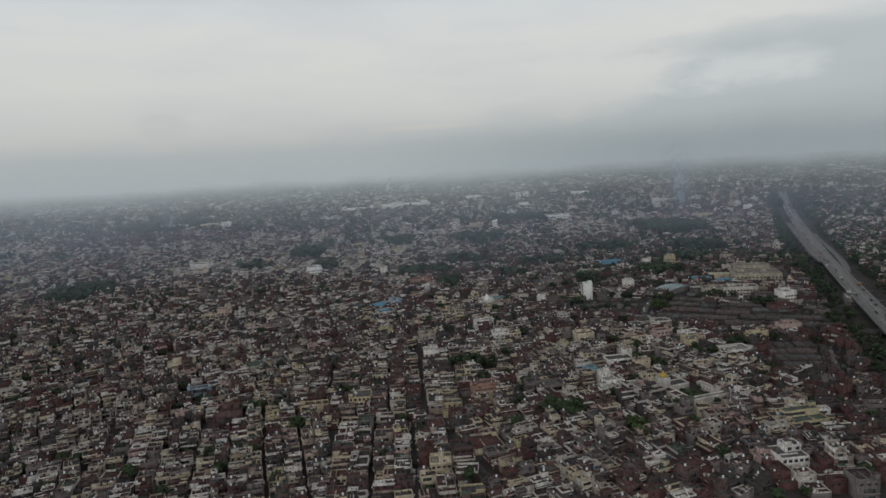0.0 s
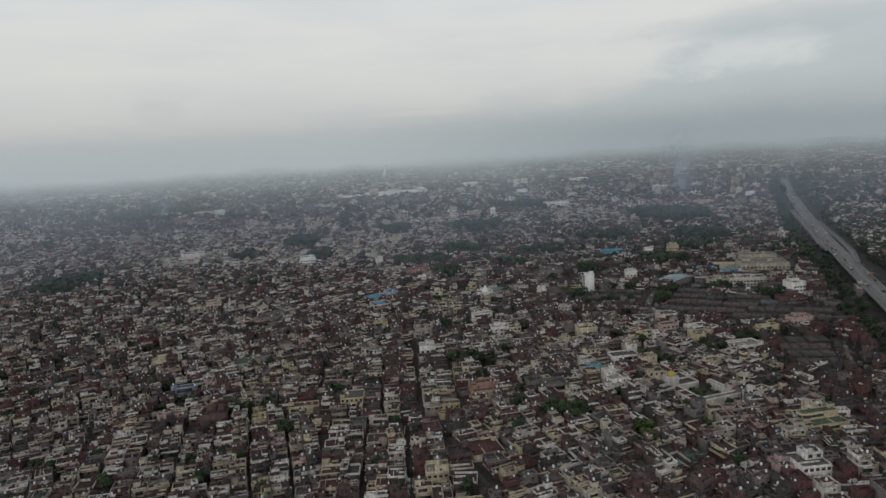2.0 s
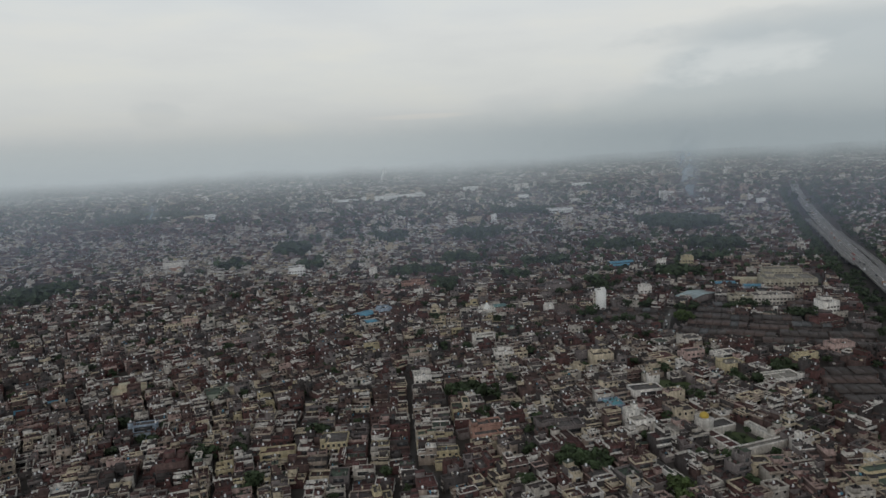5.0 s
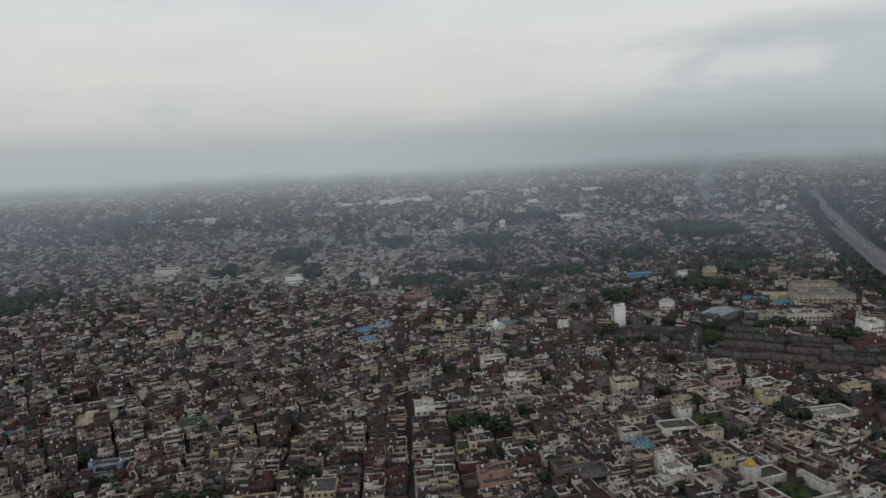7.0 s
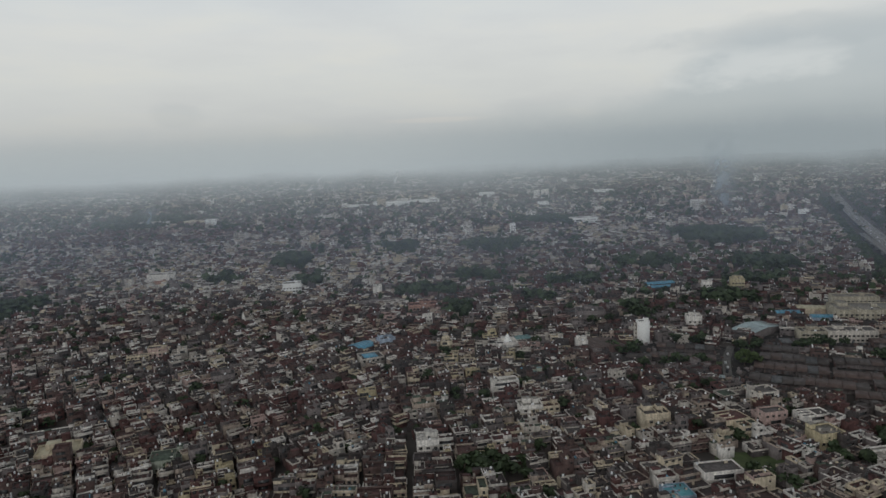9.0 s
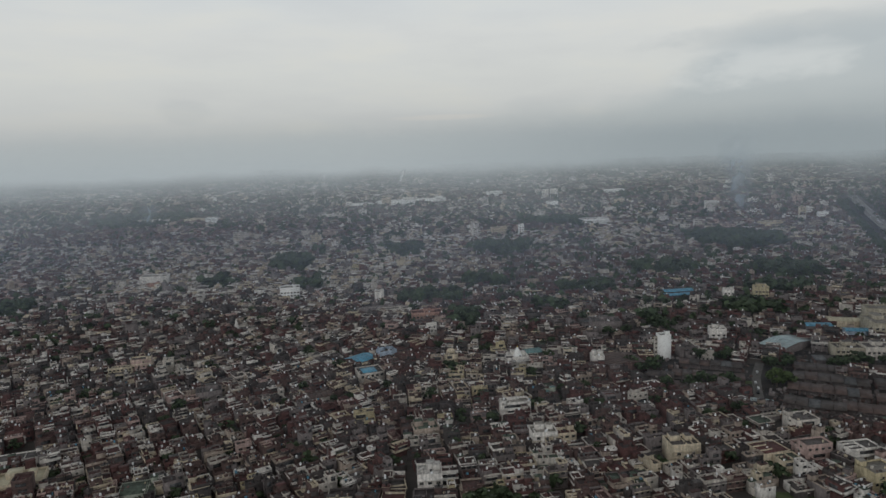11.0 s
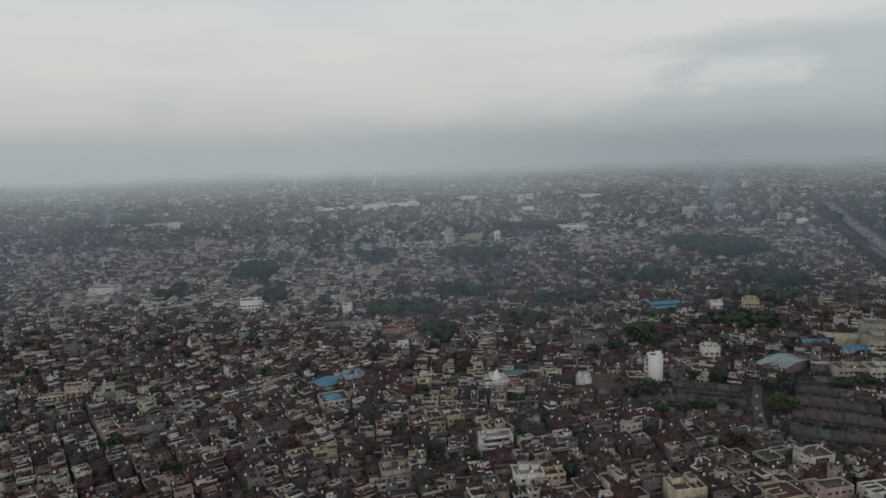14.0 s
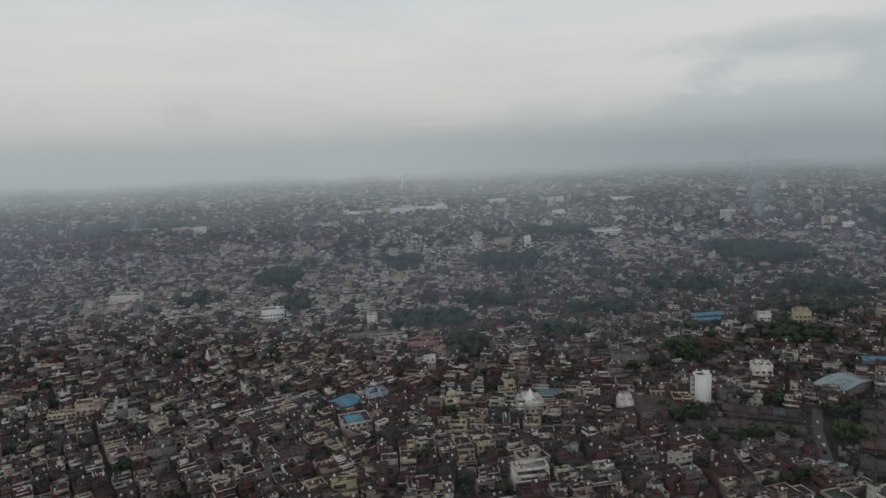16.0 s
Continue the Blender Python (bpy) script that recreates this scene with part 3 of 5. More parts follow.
# ---- houses ----


def tones(x, y, index):
    """Wall tones and the share of pale roof edges at a place."""
    if x > 225 and y < 640:
        return DARK, 0.15
    if x > 85 and y < 385:
        return OLD, 0.45
    if x > 95 and 560 < y < 720:
        return OLD, 0.34
    if y < 560:
        return (GREY if x < -110 else BRIGHT if x > 55 else CREAM), (0.74 if x > 55 else 0.62)
    if y < 960:
        if x < 20:
            return (OLD if index % 2 and y > 620 else GREY), (0.5 if y < 660 else 0.46)
        return (CREAM if x < 130 and y < 700 else OLD), 0.5
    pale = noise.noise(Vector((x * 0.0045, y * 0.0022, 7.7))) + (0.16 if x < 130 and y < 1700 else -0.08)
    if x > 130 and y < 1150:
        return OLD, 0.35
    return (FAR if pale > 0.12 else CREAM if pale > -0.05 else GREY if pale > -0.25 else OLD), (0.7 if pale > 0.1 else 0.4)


def wall_openings(r, made, side, lo, hi, at, zf, floor_h, trim, style):
    """One floor's openings on one wall: a loggia, its shaded depth a dark panel behind the rail, a row of windows under
    a sunshade, or a small window.
    side: 0 front, 1 right, 2 back, 3 left; the wall runs from lo to hi at `at`."""
    out = -1 if side in (0, 3) else 1

    def slab(u0, u1, deep, z0, z1, mat):
        a, b = (at, at + out * deep) if out > 0 else (at - deep, at)
        a, b = (a - 0.06, b) if out > 0 else (a, b + 0.06)
        return (u0, u1, a, b, z0, z1, mat, mat) if side in (0, 2) else (a, b, u0, u1, z0, z1, mat, mat)

    run = hi - lo
    if run < 2.2:
        return
    if style == 0:
        u0 = lo + run * r.uniform(0.06, 0.3)
        u1 = u0 + run * r.uniform(0.45, 0.66)
        deep = r.uniform(0.5, 1.1)
        # first slab: flat dark panel for the shade inside the loggia
        group = [slab(u0, u1, 0.05, zf + 0.2, zf + 2.35, "window_glass"), slab(lo + 0.1, hi - 0.1, deep, zf - 0.14, zf + 0.02, trim)]
        if r.random() < 0.7:
            group.append(slab(lo + 0.1, hi - 0.1, deep + 0.06, zf + 0.02, zf + r.uniform(0.55, 0.9), trim))
        if r.random() < 0.5:
            group.append(slab(u0 - 0.3, u1 + 0.3, deep, zf + 2.45, zf + 2.6, trim))
    elif style == 1:
        count = max(1, int(run / r.uniform(2.3, 3.4)))
        half, tall = min(0.36 * run / count, r.uniform(0.5, 0.95)), r.uniform(1.1, 1.7)
        group = [slab(lo + (i + 0.5) * run / count - half, lo + (i + 0.5) * run / count + half, 0.05, zf + 0.8, zf + 0.8 + tall, "window_glass") for i in range(count)]
        group.append(slab(lo + 0.2, hi - 0.2, 0.5, zf + 0.85 + tall, zf + 0.98 + tall, trim))
    else:
        u = lo + run * r.uniform(0.2, 0.7)
        group = [slab(u, u + 0.9, 0.05, zf + 1.0, zf + 2.0, "window_glass"), slab(u - 0.2, u + 1.1, 0.45, zf + 2.05, zf + 2.16, trim)]
    made["loggia"].append(group)


def south_side(turn):
    """Which wall of a house turned so looks south: 0 front, 1 right, 2 back, 3 left."""
    lx, ly = -math.sin(turn), -math.cos(turn)
    if abs(lx) > abs(ly):
        return 1 if lx > 0 else 3
    return 0 if ly < 0 else 2


def house_plan(r, w, d, storeys, wall, roof, detail, trim=None, south=None):
    """The boxes of a flat-roofed house, by part, in its own frame: x along the street, -y the street side. Detail 0 to 3. south: its sunlit side."""
    made = {"loggia": [], "walls": [], "divider": [], "parapet": [], "stair_head": [], "tank": [], "window": [], "door": [], "cornice": [], "clutter": []}
    trim = trim or wall
    x0, x1, y0, y1 = -w / 2, w / 2, -d / 2, d / 2
    floor_h, z = r.uniform(2.8, 3.05), 0.0
    levels = []
    for k in range(storeys):
        last = k == storeys - 1 and storeys > 1
        a, q, c, e = x0, x1, y0, y1
        if last and r.random() < (0.34 if storeys == 2 else 0.85):
            cut = d * r.uniform(0.35, 0.65)
            if r.random() < 0.75:
                c += cut
            else:
                e -= cut
            if r.random() < 0.35 and w > 5:
                if r.random() < 0.5:
                    a += w * 0.4
                else:
                    q -= w * 0.4
            a, q, c, e = a + 0.04, q - 0.04, c + 0.04, e - 0.04
            levels.append((a, q, c, e, z, z + floor_h))
        elif levels:
            levels[-1] = (*levels[-1][:5], z + floor_h)
        else:
            levels.append((a, q, c, e, z, z + floor_h))
        z += floor_h
    for k, (a, b, c, e, z0, z1) in enumerate(levels):
        made["walls"].append((a, b, c, e, z0, z1, wall, roof))
        if detail:
            tall = r.choice((0.45, 0.6, 0.8, 1.0))
            whole = r.random() < 0.3
            made["parapet"].append((a, b, c, e, z1, z1 + tall, trim if whole else wall, 0.18 if detail > 1 else 0.26))
            if not whole and trim != wall:
                for side in r.sample(range(4), r.choice((1, 2, 2, 3))):
                    up, t = z1 + tall + r.uniform(0.02, 0.25), 0.24
                    made["divider"].append(((a - 0.03, b + 0.03, c - 0.03, c + t), (b - t, b + 0.03, c, e), (a - 0.03, b + 0.03, e - t, e + 0.03), (a - 0.03, a + t, c, e))[side] + (z1 - r.uniform(0.0, 0.5), up, trim, trim))
            for _ in range(r.choice((0, 1, 2, 3)) if detail > 1 else r.choice((0, 1))):
                t = r.uniform(0.2, 0.8)
                if r.random() < 0.5:
                    made["divider"].append((a + (b - a) * t, a + (b - a) * t + 0.2, c + 0.3, c + (e - c) * r.uniform(0.35, 0.9), z1, z1 + r.uniform(0.6, 1.0), trim, trim))
                else:
                    made["divider"].append((a + 0.3, a + (b - a) * r.uniform(0.4, 0.95), c + (e - c) * t, c + (e - c) * t + 0.2, z1, z1 + r.uniform(0.6, 1.0), trim, trim))
        for fl in range(int(round((z1 - z0) / floor_h))):
            zf = z0 + fl * floor_h
            if south is not None:
                sides = [south] + ([(south + r.choice((1, 3))) % 4] if r.random() < 0.4 else [])
                style = r.choice((0, 0, 1, 1, 2))
                for side in sides:
                    if (k or fl or r.random() < 0.5) and not (side != south and style == 2):
                        lo, hi = (a, b) if side in (0, 2) else (c, e)
                        wall_openings(r, made, side, lo, hi, (c, b, e, a)[side], zf, floor_h, trim, style)
            if detail > 2:
                if south != 0:
                    count = max(1, int((b - a) / 2.8))
                    for i in range(count):
                        if r.random() < 0.6:
                            made["window"].append((a + (i + 0.5) * (b - a) / count, c, 0, zf + 0.95, int(r.random() < 0.35)))
                if r.random() < 0.32 and south != 3:
                    made["window"].append((a, (c + e) / 2 + r.uniform(-1, 1), -90, zf + 1.0, 0))
                if r.random() < 0.32 and south != 1:
                    made["window"].append((b, (c + e) / 2 + r.uniform(-1, 1), 90, zf + 1.0, 0))
            if detail > 1:
                if r.random() < 0.3:
                    made["cornice"].append((a - 0.12, b + 0.12, c - 0.35, c, zf + floor_h - 0.22, zf + floor_h + 0.02, trim, trim))
    a, b, c, e, z0, z1 = levels[-1]
    if detail and r.random() < 0.62 and b - a > 3.8 and e - c > 4:
        sw, sd = r.uniform(2.2, 3.2), r.uniform(2.6, min(4.2, e - c - 0.5))
        px = a if r.random() < 0.5 else b - sw
        py = e - sd if r.random() < 0.6 else c
        shell = trim if r.random() < 0.35 else wall
        made["stair_head"].append((px, px + sw, py, py + sd, z1, z1 + 2.4, shell, roof))
        if detail > 1:
            made["stair_head"].append((px - 0.2, px + sw + 0.2, py - 0.2, py + sd + 0.2, z1 + 2.4, z1 + 2.52, trim, roof))
        if r.random() < 0.6:
            made["tank"].append((px + sw / 2, py + sd / 2, z1 + 2.52))
    elif detail and r.random() < 0.4:
        made["tank"].append((a + 1.0, e - 1.0, z1 + 0.03))
    if detail > 1 and r.random() < 0.3:
        made["tank"].append((b - 1.0, c + 1.1, z1 + 0.03))
    if detail > 1:
        for _ in range(r.choice((3, 4, 5, 7))):
            qa, qb, qc, qe, _, qz = r.choice(levels)
            if qb - qa < 2.4 or qe - qc < 2.4:
                continue
            cx, cy, cw, cd = r.uniform(qa + 0.9, qb - 0.9), r.uniform(qc + 0.9, qe - 0.9), r.uniform(0.15, 0.8), r.uniform(0.12, 0.55)
            tone = r.choice(("white_paint", "old_white_paint", "dark_plaster", "red_brick", "tin_roof", "tin_roof", "grey_plaster", "brown_plaster", "cream_paint", "dark_plaster", "dark_plaster", "blue_sheet" if r.random() < 0.3 else "rust_sheet"))
            made["clutter"].append((cx - cw, cx + cw, cy - cd, cy + cd, qz, qz + r.uniform(0.3, 1.3), tone, tone))
    if detail > 2:
        made["door"].append((x0 + w * r.choice((0.25, 0.5, 0.72)), y0))
    return made


def build_house(plan, x, y, turn, name, label, category, group="", dark_tank=False):
    """One house as a thing with its parts."""
    home = tagged(new(name), label, category, group)
    home.matrix_basis = Matrix.Translation((x, y, 0)) @ Matrix.Rotation(turn, 4, "Z")
    storeys = []
    for i, q in enumerate(plan["walls"]):
        key = "upper_storey" if i else "main_block"
        storeys.append((q[5], part(key, box_mesh(key, [(0, 0, 0, *q)]), home)))
    for q in plan["parapet"]:
        part("parapet", ring_mesh("parapet", [(0, 0, 0, *q)]), home)
    for q in plan["divider"]:
        part("terrace_wall", box_mesh("terrace_wall", [(0, 0, 0, *q)]), home)
    if plan["stair_head"]:
        part("stair_head", box_mesh("stair_head", [(0, 0, 0, *b) for b in plan["stair_head"]]), home)
    if plan["clutter"]:
        tagged(part("roof_lumber", box_mesh("roof_lumber", [(0, 0, 0, *b) for b in plan["clutter"]]), home), "stored boxes, bricks and sheets on the terrace", kind="stuff")
    if plan["cornice"]:
        part("cornice", box_mesh("cornice", [(0, 0, 0, *b) for b in plan["cornice"]]), home)
    for group in plan["loggia"]:
        key = "loggia" if len(group) < 5 and group[1][4] < group[0][4] else "window_band"
        part(key, box_mesh(key, [(0, 0, 0, *b) for b in group]), home)
    for tx, ty, tz in plan["tank"]:
        part("water_tank", tank_black if dark_tank else tank_white, home, "", Matrix.Translation((tx, ty, tz)))
    for wx, wy, wt, wz, kind in plan["window"]:
        level = next((ob for top, ob in storeys if wz < top), storeys[-1][1])
        part("window", window_meshes[kind], level, "", pose(wx, wy, wz, 0, 0, wt))
    for dx, dy in plan["door"]:
        part("door", door_mesh, storeys[0][1], "", pose(dx, dy, 0))
    return home


TONE = {"white_paint": "white-painted", "old_white_paint": "weathered whitewashed", "cream_paint": "cream-painted", "yellow_paint": "yellow-painted",
        "old_cream_paint": "weathered cream-painted", "beige_paint": "beige-painted", "pink_paint": "pink-painted", "salmon_paint": "salmon-painted", "green_paint": "pale green", "blue_paint": "pale blue",
        "grey_plaster": "bare grey plastered", "brown_plaster": "brown plastered", "red_brick": "bare red brick", "dark_plaster": "dark plastered"}
ROOF_TONE = {"dark_grey_terrace": "dark grey", "brown_terrace": "brown", "dark_sheet": "dark sheet", "rust_sheet": "rusty sheet", "red_brick_terrace": "red-brown", "grey_terrace": "grey", "pale_terrace": "pale",
             "white_terrace": "white", "tin_roof": "tin", "green_terrace": "mossy green"}

# ---- landmark buildings ----


def landmark(x, y, w, d, storeys, turn, wall, roof, label, name="house", category="house", seed=1, trim=None, radius=None, windows=True, tank=True):
    plan = house_plan(random.Random(seed), w, d, storeys, wall, roof, 3, trim, south_side(radians(turn)))
    if not windows:
        plan["window"], plan["loggia"] = [], []
    if not tank:
        plan["tank"] = []
    BLOCKED.append((x, y, radius or (min(w, d) * 0.35 + max(w, d) * 0.2)))
    return build_house(plan, x, y, radians(turn), name, label, category, "", seed % 4 == 0)


def slab_building(x, y, w, d, h, turn, wall, roof, label, name, category, bands=True, parapet=0.9, trim=None):
    """A larger plain block with its rows of windows on the street side."""
    ob = tagged(new(name), label, category)
    ob.matrix_basis = pose(x, y, 0, 0, 0, turn)
    t, trim = 0.3, trim or wall
    block = part("main_block", box_mesh("main_block", [(0, 0, 0, -w / 2, w / 2, -d / 2, d / 2, 0, h, wall, roof)]), ob)
    part("parapet", ring_mesh("parapet", [(0, 0, 0, -w / 2, w / 2, -d / 2, d / 2, h, h + parapet, trim, t)]), ob)
    if bands:
        for k in range(max(1, int(h / 3.2))):
            count = max(2, min(12, int(w / 3.0)))
            for i in range(count):
                part("window", window_meshes[1], block, "", pose(-w / 2 + (i + 0.5) * w / count, -d / 2, k * 3.2 + 1.0))
    if not bands and y < 900 and w < 30 and h < 14:
        for k in range(max(1, int(h / 3.2))):
            for i in range(max(1, int(w / 5))):
                part("window", window_meshes[(i + k) % 2], block, "", pose(-w / 2 + (i + 0.5) * w / max(1, int(w / 5)), -d / 2, k * 3.2 + 1.0))
    if y < 900 and parapet and h < 14 and d > 8:
        r = random.Random(int(x * 3 + y))
        for _ in range(2 if w < 16 else 4):
            q = r.uniform(-0.4, 0.4) * w
            part("terrace_wall", box_mesh("terrace_wall", [(0, 0, 0, q, q + 0.22, -d / 2 + 0.35, d * r.uniform(-0.1, 0.4), h, h + 0.8, trim, trim)]), ob)
        q = r.uniform(-0.45, -0.1) * w
        part("upper_room", box_mesh("upper_room", [(0, 0, 0, q, q + min(6.5, w * 0.35), d * 0.05, d / 2 - 0.5, h, h + 2.7, wall, roof)]), ob)
        part("cornice", box_mesh("cornice", [(0, 0, 0, -w / 2 - 0.1, w / 2 + 0.1, -d / 2 - 0.45, -d / 2, k * 3.2 + 2.75, k * 3.2 + 2.95, trim, trim) for k in range(max(1, int(h / 3.2)))]), ob)
        for _ in range(2):
            part("water_tank", tank_white if r.random() < 0.6 else tank_black, ob, "", Matrix.Translation((r.uniform(0.05, 0.12) * w, r.uniform(-0.35, -0.1) * d, h + 0.02)))
    part("stair_head", box_mesh("stair_head", [(0, 0, 0, w * 0.15, w * 0.15 + 3.2, 0, min(4, d / 2 - 0.5), h, h + 2.4, trim, roof)]), ob)
    BLOCKED.append((x, y, min(w, d) * 0.35 + max(w, d) * 0.22))
    return ob


def gable_shed(x, y, w, d, h, rise, turn, wall, sheet, label, name="shed", category="shed", ribs=True):
    """A shed with a low gable roof of sheets; the ridge runs along its own x."""
    ob = tagged(new(name), label, category)
    ob.matrix_basis = pose(x, y, 0, 0, 0, turn)
    part("main_block", box_mesh("main_block", [(0, 0, 0, -w / 2, w / 2, -d / 2, d / 2, 0, h, wall, wall)]), ob)
    o = 0.5
    count = max(2, int(w / 3.0)) if ribs else 1
    for i in range(count):
        a, b = -w / 2 - o + i * (w + 2 * o) / count, -w / 2 - o + (i + 1) * (w + 2 * o) / count - 0.06
        lift = 0.05 * (i % 2)
        for s in (-1, 1):
            v = [(a, s * (d / 2 + o), h - 0.1 + lift), (b, s * (d / 2 + o), h - 0.1 + lift), (b, 0, h + rise + lift), (a, 0, h + rise + lift)]
            v += [(p[0], p[1], p[2] + 0.08) for p in v]
            part("roof_sheet", quad_mesh("roof_sheet", np.array(v), np.array(QUADS), np.zeros(5), [sheet]), ob)
    g = [(-w / 2, -d / 2, h), (-w / 2, d / 2, h), (-w / 2, 0, h + rise - 0.1), (-w / 2 + 0.2, 0, h + rise - 0.1),
         (w / 2, -d / 2, h), (w / 2, d / 2, h), (w / 2, 0, h + rise - 0.1), (w / 2 - 0.2, 0, h + rise - 0.1)]
    for q in (g[:4], g[4:]):
        part("gable", quad_mesh("gable", np.array(q), np.array([(0, 1, 2, 3)]), np.zeros(1), [wall]), ob)
    BLOCKED.append((x, y, min(w, d) * 0.35 + max(w, d) * 0.22))
    return ob


def dome_mesh(r, squash, mat, sides=14, rings=6):
    v, f = [], []
    for k in range(rings + 1):
        a = math.pi / 2 * k / rings
        for i in range(sides):
            t = 2 * math.pi * i / sides
            v.append((r * math.cos(a) * math.cos(t) * (1 + 0.12 * math.sin(2 * a)), r * math.cos(a) * math.sin(t) * (1 + 0.12 * math.sin(2 * a)), r * squash * math.sin(a)))
    for k in range(rings):
        for i in range(sides):
            f.append((k * sides + i, k * sides + (i + 1) % sides, (k + 1) * sides + (i + 1) % sides, (k + 1) * sides + i))
    me = quad_mesh("dome", np.array(v), np.array(f), np.zeros(len(f)), [mat])
    me.polygons.foreach_set("use_smooth", [True] * len(f))
    return me


# white windowless-sided tower block beside the yards
tower = slab_building(173.4, 714, 8.2, 6.5, 16.6, 4, "fresh_white", "grey_terrace", "tall white blank-sided tower block beside dark yards", "tower_block", "tower block", bands=False)
part("side_wing", box_mesh("side_wing", [(0, 0, 0, -5.8, -4.1, 0.5, 3, 0, 15.6, "old_white_paint", "grey_terrace")]), tower)
for k in range(5):
    part("window", window_meshes[0], tower, "", pose(-4.95, 0.5, 1.0 + 3.0 * k))
    part("window", window_meshes[0], tower, "", pose(4.1, 1.2, 1.0 + 3.0 * k, 0, 0, 90))

# blue-roofed works
gable_shed(-34, 720.5, 15.5, 15, 6.2, 1.7, 46, "brown_plaster", "blue_sheet", "brick workshop under faded blue metal sheets", "workshop", "workshop")
slab_building(-17, 730, 12, 9, 8.0, 28, "blue_paint", "grey_terrace", "pale bluish two-storey block beside the blue-roofed workshop", "workshop", "workshop", bands=False)
blue_house = landmark(-26, 695, 16, 15, 2, 20, "old_white_paint", "grey_terrace", "pale plastered house with a blue sheet awning on its terrace", seed=3)
part("awning", box_mesh("awning", [(0, 0, 0, -6.0, 3.5, -7.6, 2.4, 6.9, 7.05, "blue_sheet", "blue_sheet")]), blue_house, "faded blue metal sheet awning")
gable_shed(248, 893, 28, 9, 5.5, 1.6, 6, "dark_plaster", "blue_sheet", "long workshop under blue metal sheets among trees", "workshop", "workshop")
gable_shed(244, 879, 28, 7, 5.0, 1.4, 6, "dark_plaster", "blue_sheet", "low workshop under blue metal sheets among trees", "workshop", "workshop")
gable_shed(309, 765, 18, 10, 5.0, 1.2, -10, "grey_plaster", "blue_sheet", "long shed under deep blue metal sheets", "shed", "shed")
gable_shed(327, 746, 16, 9, 5.5, 0.9, -12, "blue_paint", "blue_sheet", "blue-walled shed under a weathered blue roof", "shed", "shed")
gable_shed(66, 635, 8, 7, 4.5, 1.0, 6, "grey_plaster", "blue_sheet", "small shed under blue sheets", "shed", "shed")

# temple with its stepped white spire
temple = slab_building(73, 712, 13, 13, 6.5, 5, "white_paint", "white_terrace", "white temple with a stepped spire and a wide canopy", "temple", "temple", bands=False)
part("canopy", box_mesh("canopy", [(0, 0, 0, -8, 8, -8.0, 7.5, 5.0, 5.3, "fresh_white", "white_terrace")]), temple)
BLOCKED.append((73, 697, 7))
part("spire", box_mesh("spire", [(0, 0, 0, -2.6 + k * 0.5, 2.6 - k * 0.5, -2.6 + k * 0.5, 2.6 - k * 0.5, 6.5 + k * 1.15, 7.65 + k * 1.15, "fresh_white", "fresh_white") for k in range(5)]), temple)
part("finial", quad_mesh("finial", *join([(*tube(0.4, 0.15, 12.2, 13.6), 0)]), ["gold_paint"]), temple)
for k in range(3):
    part("window", window_meshes[0], temple, "", pose(-4.5 + 4.5 * k, -6.5, 1.0))
gable_shed(85, 723, 11, 10, 6.0, 1.2, 12, "grey_plaster", "teal_sheet", "shed under faded teal metal sheets behind the temple", "shed", "shed")

# warehouse and factory by the motorway
gable_shed(264.5, 726, 18, 36, 4.6, 1.8, -60, "grey_plaster", "pale_blue_sheet", "large warehouse with a pale blue corrugated roof", "warehouse", "warehouse")
slab_building(359, 745, 45, 26, 11.5, -11, "old_cream_paint", "pale_terrace", "long cream three-storey factory with banded windows", "factory", "factory")
slab_building(367, 770, 34, 14, 14.5, -11, "old_cream_paint", "pale_terrace", "set-back upper block of the cream factory", "factory", "factory")
slab_building(319, 698, 33, 13, 8.0, -9, "old_white_paint", "grey_terrace", "long whitewashed office block with a row of windows", "office_block", "office block")
slab_building(294, 704, 18, 13, 7.0, -9, "old_cream_paint", "grey_terrace", "cream two-storey office block", "office_block", "office block")
gable_shed(333, 771, 23, 12, 6.5, 1.4, -18, "cream_paint", "cream_sheet", "shed with a cream sheet roof beside the factory", "shed", "shed")
slab_building(339, 652, 12, 14, 12, 10, "white_paint", "grey_terrace", "white four-storey apartment block near the motorway", "apartment_block", "apartment block")
slab_building(320, 622, 21, 11, 6.5, 8, "red_brick", "red_brick_terrace", "red-brown two-storey row near the motorway", "row_house", "house")
slab_building(290, 560, 16, 10, 8, 8, "pink_paint", "grey_terrace", "pink-fronted two-storey house with dark openings", "house", "house")
slab_building(392, 640, 9, 24, 6, -26, "grey_plaster", "white_terrace", "low depot with a white striped roof by the motorway", "depot", "depot", bands=False)
slab_building(315, 868, 12, 10, 12, -12, "yellow_paint", "pale_terrace", "small orange-yellow apartment block", "apartment_block", "apartment block")
slab_building(290, 878, 9, 8, 8, -12, "white_paint", "pale_terrace", "white two-storey block with dark windows", "office_block", "office block")

